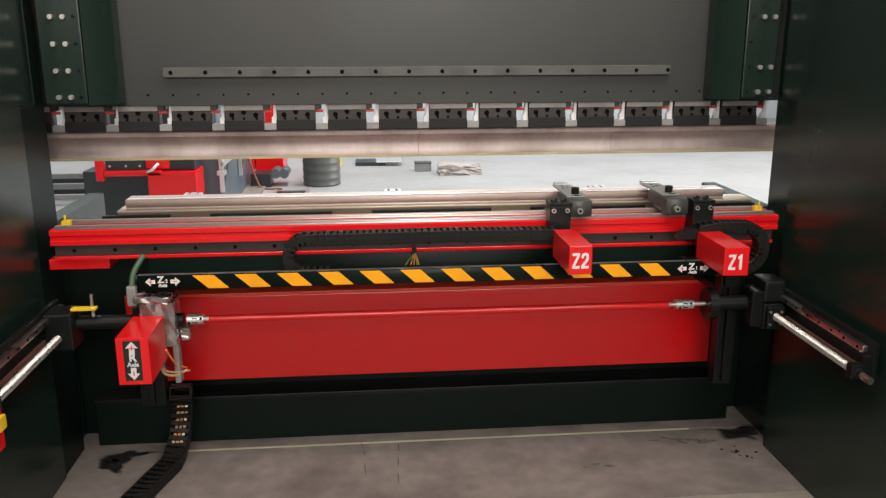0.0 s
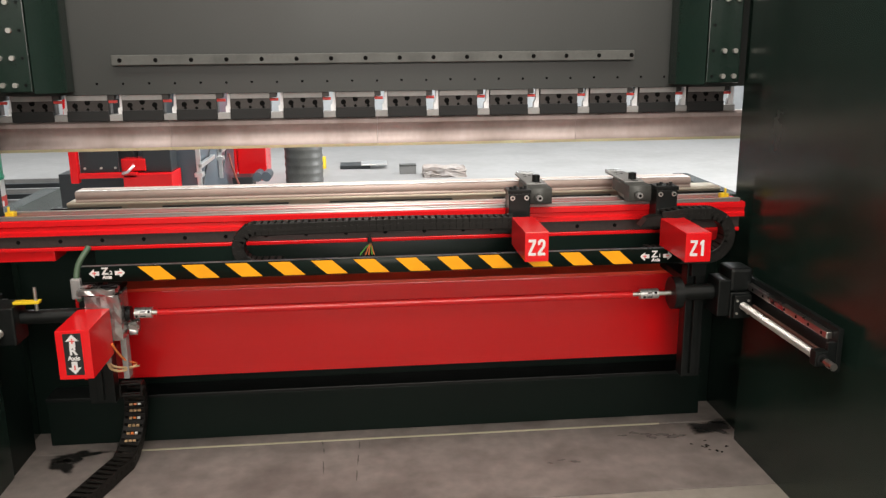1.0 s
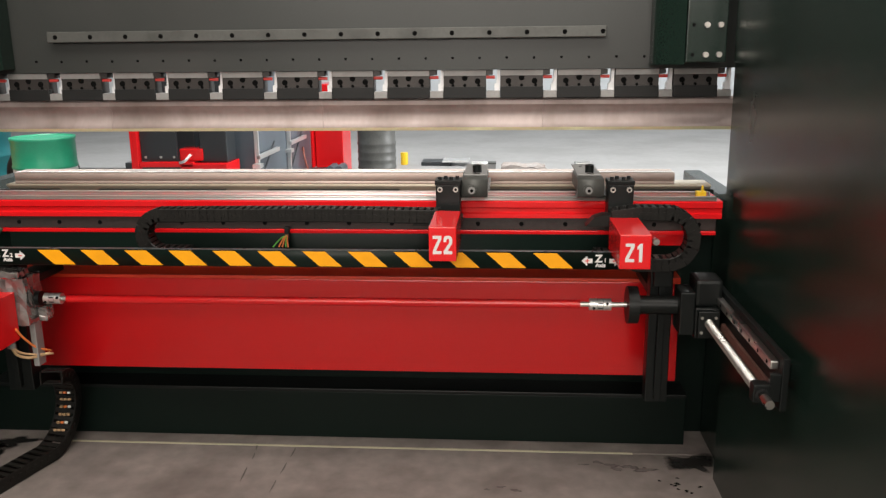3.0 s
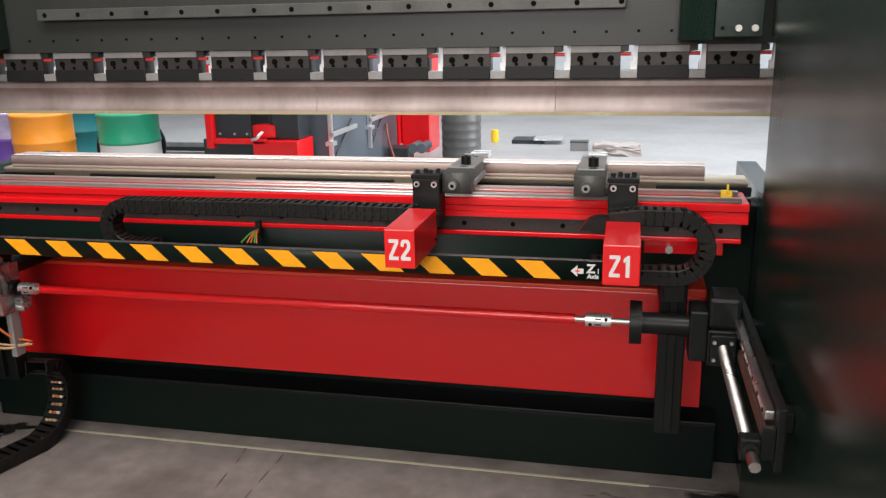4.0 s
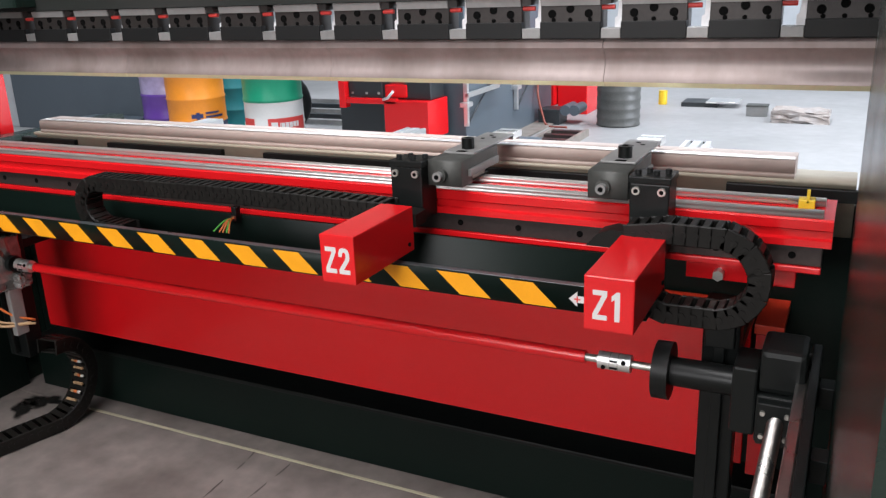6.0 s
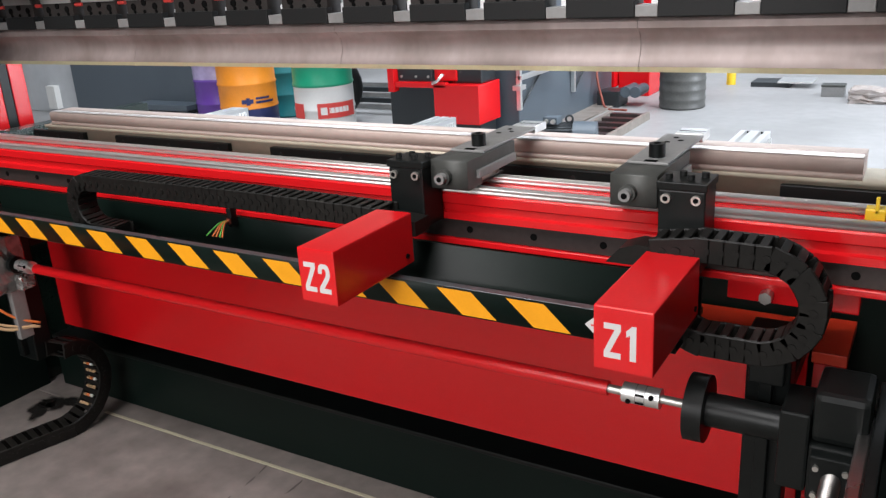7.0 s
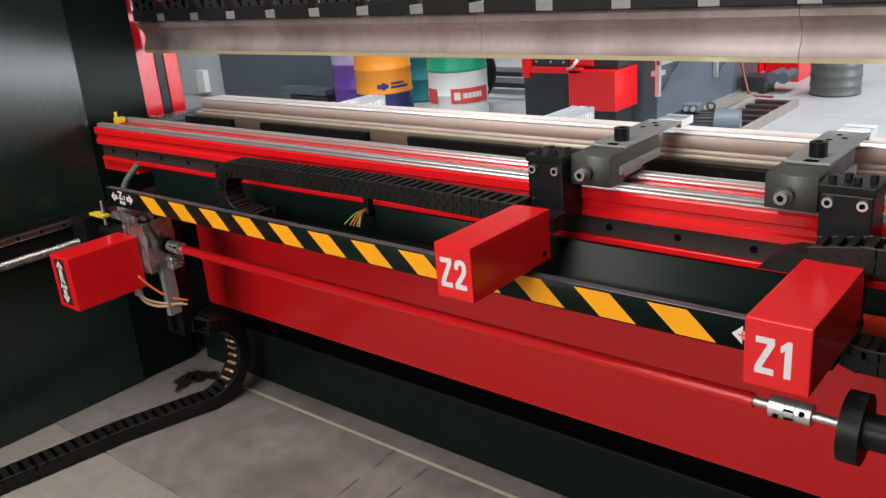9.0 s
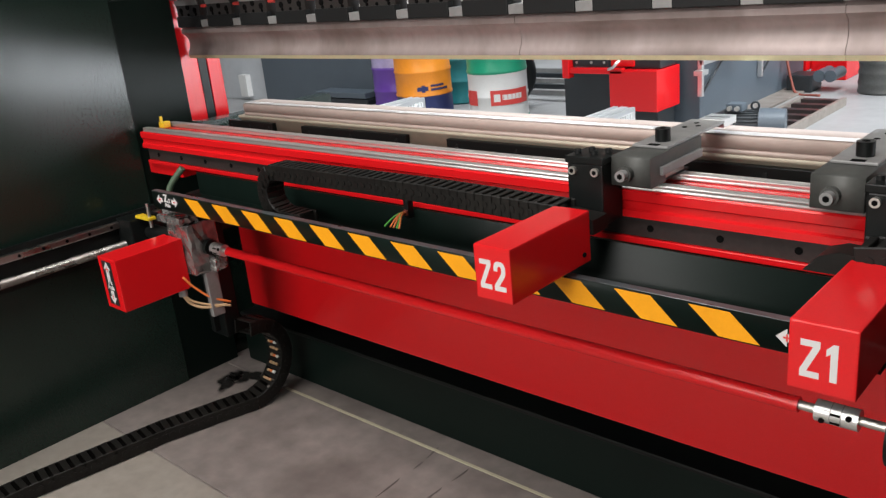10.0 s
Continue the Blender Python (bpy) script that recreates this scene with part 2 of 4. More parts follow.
def add_tube(bm, pts, r, n=8):
    """A round cable through a list of points."""
    pts = [Vector(p) for p in pts]
    rings = []
    for i, p in enumerate(pts):
        d = (pts[min(i + 1, len(pts) - 1)] - pts[max(i - 1, 0)]).normalized()
        s = d.orthogonal().normalized() if not rings else (side - d * side.dot(d)).normalized()
        side, up = s, d.cross(s)
        rings.append([bm.verts.new(p + r * (math.cos(a) * s + math.sin(a) * up)) for a in (2 * math.pi * k / n for k in range(n))])
    for a, b in zip(rings, rings[1:]):
        for k in range(n):
            f = bm.faces.new((a[k], a[(k + 1) % n], b[(k + 1) % n], b[k]))
            f.smooth = True
    bm.faces.new(rings[0][::-1])
    bm.faces.new(rings[-1])
    return bm


def add_torus(bm, c, axis, ring, r, n=32, k=10):
    """A ring round an axis."""
    c, axis = Vector(c), Vector(axis).normalized()
    s = axis.orthogonal().normalized()
    u = axis.cross(s)
    rows = []
    for i in range(n):
        d = math.cos(2 * math.pi * i / n) * s + math.sin(2 * math.pi * i / n) * u
        rows.append([bm.verts.new(c + d * (ring + r * math.cos(2 * math.pi * j / k)) + axis * r * math.sin(2 * math.pi * j / k)) for j in range(k)])
    for a, b in zip(rows, rows[1:] + rows[:1]):
        for j in range(k):
            bm.faces.new((a[j], a[(j + 1) % k], b[(j + 1) % k], b[j])).smooth = True
    bmesh.ops.recalc_face_normals(bm, faces=bm.faces)
    return bm


def curve_pts(ctrl, n=24):
    """Points on a smooth curve through the given ones."""
    ctrl = [Vector(c) for c in ctrl]
    ext = [2 * ctrl[0] - ctrl[1], *ctrl, 2 * ctrl[-1] - ctrl[-2]]
    out = []
    for i in range(1, len(ext) - 2):
        for k in range(n):
            t = k / n
            a, b, c, d = ext[i - 1 : i + 3]
            out.append(0.5 * (2 * b + (c - a) * t + (2 * a - 5 * b + 4 * c - d) * t * t + (3 * b - a - 3 * c + d) * t ** 3))
    return out + [ctrl[-1]]


def lettering(name, body, size, m, material, parent, bold=0.0, thick=0.0008):
    """Writing in the built-in font, standing at the pose m (its x along the line, its y up)."""
    cu = bpy.data.curves.new(name, "FONT")
    cu.body, cu.size, cu.extrude, cu.offset, cu.align_x, cu.align_y = body, size, thick, bold, "CENTER", "CENTER"
    tmp = bpy.data.objects.new("tmp", cu)
    scene.collection.objects.link(tmp)
    me = bpy.data.meshes.new_from_object(tmp.evaluated_get(bpy.context.evaluated_depsgraph_get()))
    bpy.data.objects.remove(tmp)
    me.materials.clear()
    me.materials.append(material)
    me.transform(Matrix.Translation(-OFF[parent.name]) @ m)
    ob = new(name, me)
    ob.parent = parent
    OFF[ob.name] = OFF[parent.name]
    return ob


def face_pose(x, y, z, turn=0):
    """A pose for writing on a face that looks towards -y."""
    return pose(x, y, z, 90, 0, 0) @ pose(0, 0, 0, 0, 0, turn)


# ---- floor and hall ----
floor = single("floor", box(-14, 9, -6, 3.9, -0.3, -0.004, b=0), CONC, "grey concrete workshop floor with stains", "floor", kind="structure")
part("slab", box(-1.62, 1.62, 2.675, 3.212, -0.1, 0.0, b=0.002), CONC, floor, "darker stained concrete slab")
part("slab", box(-1.62, 1.62, 3.222, 3.9, -0.1, 0.0, b=0.002), CONC, floor, "darker stained concrete slab")
part("slab", box(-1.62, 1.62, -1.5, 2.668, -0.1, 0.0, b=0.002), CONC2, floor, "paler concrete slab")
part("seam", box(-1.05, 1.19, 3.2115, 3.2225, -0.05, 0.002, b=0), LINE, floor, "pale seam strip")
hall_floor = single("hall_floor", box(-14, 9, 3.9, 17, -0.3, 0.0, b=0), HALLFLOOR, "pale grey painted hall floor", "floor", kind="structure")
# the gap and lintel in the east wall are added for the gloss lamp
for nm, a in (("wall_north", (-14, 9, 17, 17.3, -0.3, 6.2)), ("wall_south", (-14, 9, -6.3, -6, -0.3, 6.2)), ("wall_west", (-14.3, -14, -6, 17, -0.3, 6.2)), ("wall_east", (9, 9.3, -6, 5.55, -0.3, 6.2)), ("wall_east", (9, 9.3, 10.25, 17, -0.3, 6.2)), ("lintel", (9, 9.3, 5.551, 10.249, 3.4, 6.2))):
    # the unseen south wall is dark so that glossy covers reflect less
    single(nm, box(*a, b=0), REARWALL if nm == "wall_south" else HALLWALL, "unseen closing wall, dark to cut reflections" if nm == "wall_south" else "pale grey plastered hall wall", "wall", kind="structure")
single("ceiling", box(-14.3, 9.3, -6.3, 17.3, 6.2, 6.4, b=0), ROOF, "grey sheet-metal hall roof", "ceiling", kind="structure")

# ---- press brake: frame, bed, ram ----
press = thing("press_brake", "dark green press brake seen from behind", "press brake", (0, 3.6, 0))


def frame_outline(throat, front=3.24, top=1.46):
    """The C-shaped side plate in y, z."""
    if throat:
        return [(3.04, 0), (4.0, 0), (4.0, 0.98), (front + 0.1, 0.98), (front, 1.0), (front, top - 0.02), (front + 0.1, top), (4.0, top), (4.0, 2.7), (3.04, 2.7)]
    return [(1.62, 0.0), (3.04, 0), (3.04, 2.7), (1.62, 2.7)]


for s in (-1, 1):
    a, b = sorted((s * 1.49, s * 1.56))
    part("side_frame", prism(frame_outline(True, 3.28, 1.9), "x", a, b), GREEN, press)
    a, b = sorted((s * 1.45, s * 1.50))
    part("cover_plate", prism(frame_outline(False), "x", a, b), GREEN, press, "glossy dark green side cover")
for s in (-1, 1):
    a, b = sorted((s * 1.46, s * 1.4895))
    part("upper_frame", box(a, b, 3.041, 3.19, 1.463, 2.7, b=0.003), GREEN, press)
part("inner_plate", box(-1.4895, -1.455, 3.041, 3.279, 0.0, 1.4625, b=0.003), DARKGREEN, press)
part("inner_plate", box(-1.4895, -1.4555, 3.191, 3.279, 1.4635, 1.90, b=0.003), DARKGREEN, press)
# front uprights, seen through the open throats of the side plates
part("front_cover", box(-1.78, -1.70, 3.40, 3.50, 0.0, 2.2, b=0.004), RED, press, "red front upright")
part("front_post", box(-1.78, -1.702, 3.5005, 3.541, 0.0, 2.2, b=0.003), BLACK, press)
part("front_cover", box(-1.78, -1.70, 3.5415, 3.606, 0.0, 2.2, b=0.004), RED, press, "red front upright")
part("front_cover", box(1.668, 1.75, 3.45, 3.60, 0.0, 2.2, b=0.004), RED, press, "red front upright")

bed = part("bed", box(-1.49, 1.49, 3.42, 3.56, 0.0, 0.93, b=0.004), DARKGREEN, press)
part("bed_foot", box(-1.40, 1.40, 3.30, 3.42, 0.0, 0.1975, b=0.004), DARKGREEN, press)
part("bed_step", box(-1.40, 1.40, 3.292, 3.419, 0.198, 0.213, b=0.004), BLACK, press)
RAMY = 3.40
part("ram", prism([(-1.655, 1.44), (1.655, 1.44), (1.655, 1.89), (1.485, 1.89), (1.485, 2.6), (-1.485, 2.6), (-1.485, 1.89), (-1.655, 1.89)], "y", RAMY, RAMY + 0.1), RAMP, press, "dark painted ram plate")
bar = part("stop_bar", box(-1.02, 1.055, RAMY - 0.035, RAMY - 0.0005, 1.553, 1.592, b=0.003), FINGER, press, "long drilled steel bar bolted to the ram")
for i in range(16):
    x = -0.988 + i * (2.03 / 15)
    part("socket_hole", cyl((x, RAMY - 0.0362, 1.572), (x, RAMY - 0.030, 1.572), 0.0085, n=14), HOLE, bar)
for i in range(29):
    x = -1.39 + i * 0.0995
    part("tapped_hole", cyl((x, RAMY - 0.0012, 1.482 + (0.004 if i % 2 else 0)), (x, RAMY + 0.002, 1.482), 0.005, n=10), HOLE, press)
for s in (-1, 1):
    inner, rib, first = (1.31, 1.215, 1.365) if s > 0 else (1.275, 1.178, 1.322)
    a, b = sorted((s * (1.445 if s > 0 else 1.43), s * inner))
    guide = part("ram_guide", box(a, b, 3.235, RAMY - 0.001, 1.462, 2.6, b=0.004), GREEN, press, "dark green ram guide block with bolts")
    pts = [(s * (inner - 0.002), 3.245), (s * (rib + 0.012), 3.30), (s * rib, 3.32), (s * rib, RAMY - 0.001), (s * (inner - 0.002), RAMY - 0.001)]
    part("guide_rib", prism(pts, "z", 1.455, 2.6), GREEN, guide)
    for k in range(11):
        for dx in (0.055, 0.010):
            if k == 2 and s > 0:
                continue
            x, z = s * (first + dx), 1.488 + 0.0985 * k
            part("bolt", cyl((x, 3.222, z), (x, 3.2345, z), 0.0095, n=12), ZINC, guide, "zinc socket bolt")
        x = s * (inner + 0.022)
        part("plug", cyl((x, 3.2335, 1.488 + 0.0985 * k), (x, 3.2365, 1.488 + 0.0985 * k), 0.006, n=10), HOLE, guide)
# table top with its dark ledge under the die
part("table_top", box(-1.47, 1.47, 3.40, 3.56, 0.931, 0.955, b=0.003), BLACK, press, "oiled black table top")

# ---- tool clamps, punches, die ----
PITCH = 0.2105
clamp0 = thing("tool_clamp", "black steel punch clamp with three keyholes", "tool clamp", (0, 3.44, 1.345), group="punch clamps along the ram")
part("body", prism([(-0.0785, 1.362), (0.0785, 1.362), (0.0785, 1.418), (0.104, 1.421), (0.104, 1.4385), (-0.0785, 1.4385)], "y", 3.412, 3.475), CLAMP, clamp0)
part("jaw", box(-0.0795, 0.0795, 3.405, 3.43, 1.336, 1.378, b=0.002), PLASTIC, clamp0)
part("top_strip", prism([(3.408, 1.418), (3.4115, 1.418), (3.4115, 1.438), (3.4045, 1.438)], "x", -0.078, 0.078), GREY, clamp0)
for dx, dz in ((-0.048, 0), (0, 0.012), (0.048, 0)):
    part("keyhole", cyl((dx, 3.4095, 1.398 + dz), (dx, 3.4125, 1.398 + dz), 0.0105, n=14), HOLE, clamp0)
    part("keyhole_slot", cyl((dx + (0.004 if dx else 0), 3.4093, 1.383), (dx + (0.004 if dx else 0), 3.4125, 1.383), 0.0055, n=10), HOLE, clamp0)
part("lever", cyl((0.079, 3.425, 1.412), (0.112, 3.425, 1.412), 0.006, n=10), MARK, clamp0, "red release lever")
part("filler", box(0.0805, 0.130, 3.408, 3.46, 1.337, 1.362, b=0.0015), GREY, clamp0, "grey steel filler block")
part("side_wedge", prism([(0.110, 1.3625), (0.1305, 1.3625), (0.1305, 1.4385), (0.120, 1.4385), (0.117, 1.39), (0.110, 1.386)], "y", 3.43, 3.462), WEDGE, clamp0, "bright steel wedge")
for i in range(-8, 7):
    m = pose(-0.087 + PITCH * (i + 1), 3.44, 1.345)
    if i == -8:
        clamp0.matrix_basis = m
    else:
        copy_thing(clamp0, m)


def punch(x0, x1):
    """One punch section: neck, hollow back and a pale tip."""
    p = thing("punch", "brown-grey ground steel punch section with scuffed back", "punch", ((x0 + x1) / 2, 3.44, 1.2), group="punch sections in the clamps")
    back = [(3.432, 1.336), (3.424, 1.326), (3.424, 1.312), (3.432, 1.306), (3.440, 1.300), (3.446, 1.292), (3.449, 1.283), (3.4505, 1.272), (3.449, 1.261), (3.446, 1.252), (3.442, 1.244), (3.4385, 1.237), (3.4365, 1.231), (3.436, 1.226)]
    out = back + [(3.462, 1.222), (3.485, 1.222), (3.485, 1.30), (3.47, 1.336)]
    part("blade", prism(out, "x", x0 + 0.0006, x1 - 0.0006), PUNCH, p)
    part("tip", prism([(3.4362, 1.2258), (3.44, 1.214), (3.462, 1.213), (3.462, 1.2215)], "x", x0 + 0.0006, x1 - 0.0006), TIP, p, "pale ground edge")


for x0, x1 in ((-1.655, -0.837), (-0.837, 0.0), (0.0, 0.837), (0.837, 1.66)):
    punch(x0, x1)

die = thing("die_rail", "brown-grey steel die rail on a slotted holder", "die", (0, 3.38, 0.955))
part("die", prism([(3.349, 1.064), (3.346, 1.060), (3.346, 1.036), (3.351, 1.0345), (3.351, 1.033), (3.346, 1.0315), (3.346, 1.022), (3.44, 1.022), (3.44, 1.066), (3.392, 1.066), (3.386, 1.058), (3.38, 1.066)], "x", -1.205, 1.318), DIE, die)
# chrome strip added to paint the hall's reflection along the die's edge
part("edge_gleam", box(-1.203, 1.316, 3.3495, 3.3795, 1.0664, 1.0674, b=0.0003, seg=1), CHROME, die, "bright strip for the gleam along the top edge")
part("holder", prism([(3.342, 1.0215), (3.342, 1.012), (3.352, 1.008), (3.352, 0.89), (3.395, 0.89), (3.395, 0.956), (3.46, 0.956), (3.46, 1.0215)], "x", -1.24, 1.45), HOLDER, die)
part("end_strip", box(1.17, 1.46, 3.335, 3.3515, 0.975, 1.005, b=0.002), BLACK, die)
for x0, x1 in ((-1.30, -1.03), (-0.87, -0.37), (-0.205, 0.30), (0.47, 0.97)):
    c = part("clamp_strip", box(x0, x1, 3.334, 3.3515, 0.967, 1.003, b=0.002), BLACK, die, "oiled black clamp strip")
    for k in range(3):
        x = x0 + (x1 - x0) * (0.08 + 0.42 * k)
        part("screw", cyl((x, 3.330, 0.985), (x, 3.3345, 0.985), 0.006, n=10), PLASTIC, c)

# white support arms on the front of the machine
arm0 = thing("support_arm", "white grooved aluminium sheet support arm with toothed side", "support arm", (0, 3.6, 0.86), group="front support arms")
part("profile", prism([(-0.042, 0.86), (0.042, 0.86), (0.042, 0.95), (0.026, 0.95), (0.024, 0.940), (0.016, 0.940), (0.014, 0.95), (-0.014, 0.95), (-0.016, 0.940), (-0.024, 0.940), (-0.026, 0.95), (-0.042, 0.95)], "y", 3.57, 4.14), ALU, arm0)
part("end_cap", box(-0.040, 0.040, 4.1405, 4.145, 0.862, 0.946, b=0.001), PLASTIC, arm0)
teeth = bmesh.new()
for k in range(34):
    add_box(teeth, 0.0422, 0.049, 3.60 + 0.0155 * k, 3.6085 + 0.0155 * k, 0.913, 0.935, b=0)
part("tooth_strip", teeth, ALU, arm0)
part("hook", add_tube(bmesh.new(), curve_pts([(0.03, 4.06, 0.861), (0.035, 4.08, 0.835), (0.03, 4.10, 0.83)], 6), 0.005), ZINC, arm0)
arm0.location.x = -1.09
copy_thing(arm0, pose(-0.094, 3.6, 0.86))
copy_thing(arm0, pose(0.97, 3.6, 0.86))

# ---- back gauge: carriage beam, drive, cable tray ----
beam = thing("carriage_beam", "glossy red box beam of the back gauge", "beam", (0, 3.3, 0.31))
part("web", box(-1.215, 1.262, 3.24, 3.262, 0.312, 0.676, b=0.003), RED, beam)
part("flange", box(-1.215, 1.262, 3.238, 3.405, 0.6765, 0.69, b=0.003), ORANGE, beam)
part("tray_support", box(-1.05, 1.09, 2.95, 3.066, 0.815, 0.828, b=0.002), BLACK, beam)
part("lower_plate", box(1.275, 1.335, 3.22, 3.26, 0.30, 0.6755, b=0.002), RED, beam)
part("end_flange", box(1.27, 1.335, 3.22, 3.405, 0.676, 0.70, b=0.002), ORANGE, beam)
for a, b in ((1.186, 1.262), (-1.12, -1.025)):
    mx = (a + b) / 2
    post = part("lift_post", box(a, b, 3.0, 3.06, 0.31, 0.828, b=0.004), BLACK, beam, "black steel lift post")
    part("guide_rail", box(mx - 0.011, mx + 0.011, 2.978, 2.9995, 0.33, 0.82, b=0.002), BLACK, post)
    part("carriage", box(mx - 0.03, mx + 0.03, 2.9765, 2.9985, 0.735, 0.80, b=0.003), BLACK, post)
    part("tie", box(a, b, 3.06, 3.30, 0.6905, 0.72, b=0.003), BLACK, post)

rail = thing("gauge_rail", "red aluminium gauge rail with two polished guideways", "gauge rail", (0, 3.11, 0.90))
part("profile", prism([(3.03, 0.958), (3.03, 0.972), (3.036, 0.976), (3.036, 0.990), (3.03, 0.994), (3.03, 1.012), (3.034, 1.016), (3.20, 1.016), (3.20, 0.957), (3.032, 0.957)], "x", -1.40, 1.415), RED, rail)
for y, w in ((3.0335, 0.0225), (3.13, 0.027)):
    part("guideway", prism([(y, 1.0165), (y + w, 1.0165), (y + w, 1.029), (y + w - 0.001, 1.030), (y + 0.001, 1.030), (y, 1.029), (y, 1.0255), (y + 0.0015, 1.0245), (y + 0.0015, 1.0215), (y, 1.0205)], "x", -1.38, 1.395), CHROME, rail, "polished steel guideway")
strip = part("rack_strip", box(-1.39, 1.40, 3.042, 3.075, 0.914, 0.9565, b=0.002), STRIP, rail, "oiled black drilled strip")
for i in range(19):
    x = -1.32 + i * 0.148
    part("socket_hole", cyl((x, 3.0405, 0.935), (x, 3.0435, 0.935), 0.0075, n=12), HOLE, strip)
part("lower_lip", box(-1.39, 1.40, 3.034, 3.08, 0.9005, 0.9135, b=0.002), RED, rail)
for x in (-1.30, 1.255):
    part("mount_block", box(x - 0.12, x + 0.10, 3.05, 3.17, 0.86, 0.90, b=0.003), RED, rail)
for s in (-1, 1):
    sens = part("limit_sensor", box(s * 1.36 - 0.016, s * 1.36 + 0.016, 3.095, 3.125, 1.0165, 1.038, b=0.003), SENSOR, rail, "yellow limit sensor")
    part("flag", box(s * 1.362 - 0.003, s * 1.362 + 0.003, 3.095, 3.105, 1.030, 1.058, b=0.001), SENSOR, sens)
part("bolt", cyl((1.205, 3.026, 0.877), (1.205, 3.05, 0.877), 0.012, n=6), ZINC, rail, "zinc hexagon bolt")

tray = thing("cable_tray", "black steel cable tray with yellow hazard stripes", "cable tray", (0, 2.92, 0.83))
X0, X1 = -1.045, 1.098
part("channel", prism([(2.8435, 0.832), (2.847, 0.8285), (3.016, 0.8285), (3.016, 0.905), (3.012, 0.905), (3.012, 0.8325), (2.8475, 0.8325), (2.8475, 0.8825), (2.862, 0.8825), (2.862, 0.886), (2.846, 0.886), (2.8435, 0.8835)], "x", X0, X1), DARKGREEN, tray)
# pale lip strip: gleam along the worn edge, put into the colour
part("lip", box(X0 + 0.001, X1 - 0.001, 2.8438, 2.8625, 0.8862, 0.8874, b=0.0004, seg=1), LIP, tray, "worn edge, its gleam put into the colour")
P = (0.8950 - (-0.297)) / 8
for i in range(12):
    x = 0.785 + (i - 11) * P
    z0, z1 = 0.833, 0.8825
    part("stripe", prism([(x, z1), (x + 0.075, z1), (x + 0.128, z0), (x + 0.055, z0)], "y", 2.8428, 2.8434), YELLOW, tray, "yellow hazard stripe")


def arrow(m, s, parent, mark):
    """A white block arrow with a red sign on it, pointing along the pose's x."""
    bm = prism([(-0.5, -0.22), (0, -0.22), (0, -0.5), (0.55, 0), (0, 0.5), (0, 0.22), (-0.5, 0.22)], "z", 0, 0.0006 / s)
    bm.transform(m @ Matrix.Scale(s, 4))
    a = part("arrow", bm, WHITE, parent)
    bm = bmesh.new()
    add_box(bm, -0.2, 0.2, -0.05, 0.05, 0.0004 / s, 0.001 / s, b=0)
    if mark == "+":
        add_box(bm, -0.05, 0.05, -0.2, 0.2, 0.0004 / s, 0.0009 / s, b=0)
    bm.transform(m @ Matrix.Scale(s, 4))
    part("sign", bm, MARK, a)


def axis_label(x, z, body, y, parent):
    arrow(face_pose(x - 0.043, y, z, 180), 0.033, parent, "+")
    arrow(face_pose(x + 0.043, y, z, 0), 0.033, parent, "-")
    lettering("letter", body[0], 0.034, face_pose(x - 0.007, y, z + 0.0065), WHITE, parent, 0.0012)
    lettering("letter", body[1], 0.018, face_pose(x + 0.013, y, z + 0.001), WHITE, parent, 0.0006)
    lettering("letter", "Axis", 0.0175, face_pose(x - 0.001, y, z - 0.0145), WHITE, parent, 0.0007)


axis_label(1.0, 0.858, "Z1", 2.8432, tray)
axis_label(-0.958, 0.862, "Z2", 2.8432, tray)


def chain(name, label, path, width, height, axis, pitch=0.024, group="cable chains"):
    """A plastic cable chain: box links along a path, with raised ribs. axis: the links' width runs along x or y."""
    pts = [Vector(p) for p in path]
    t = thing(name, label, "cable chain", pts[0], group=group)
    bm = bmesh.new()
    add_box(bm, -pitch * 0.63, pitch * 0.63, -width / 2, -width / 2 + 0.006, -height / 2, height / 2, b=0.002, seg=1)
    add_box(bm, -pitch * 0.63, pitch * 0.63, width / 2 - 0.006, width / 2, -height / 2, height / 2, b=0.002, seg=1)
    add_box(bm, -pitch * 0.28, pitch * 0.28, -width / 2 + 0.004, width / 2 - 0.004, height / 2 - 0.006, height / 2 + 0.0006, b=0.001, seg=1)
    add_box(bm, -pitch * 0.28, pitch * 0.28, -width / 2 + 0.004, width / 2 - 0.004, -height / 2 - 0.0006, -height / 2 + 0.005, b=0.001, seg=1)
    add_cyl(bm, (pitch * 0.3, -width / 2 - 0.002, 0), (pitch * 0.3, -width / 2, 0), height * 0.16, n=8)
    add_cyl(bm, (pitch * 0.3, width / 2, 0), (pitch * 0.3, width / 2 + 0.002, 0), height * 0.22, n=10)
    me = mesh_of("link", bm, CHAIN)
    left, last, k = 0.0, pts[0], 0
    wide = Vector((0, 1, 0)) if axis == "y" else Vector((1, 0, 0))
    for a, b in zip(pts, pts[1:]):
        seg = (b - a).length
        while left <= seg and seg > 0:
            p, d = a + (b - a) * (left / seg), (b - a).normalized()
            up = d.cross(wide).normalized()
            ob = new("link", me)
            ob.parent = t
            m = Matrix((d, up.cross(d), up)).transposed().to_4x4()
            m.translation = p - pts[0]
            ob.matrix_basis = m
            left += pitch
        left -= seg
    return t


def arc(cx, y, cz, r, a0, a1, n=16):
    return [(cx + r * math.cos(radians(a0 + (a1 - a0) * k / n)), y, cz + r * math.sin(radians(a0 + (a1 - a0) * k / n))) for k in range(n + 1)]


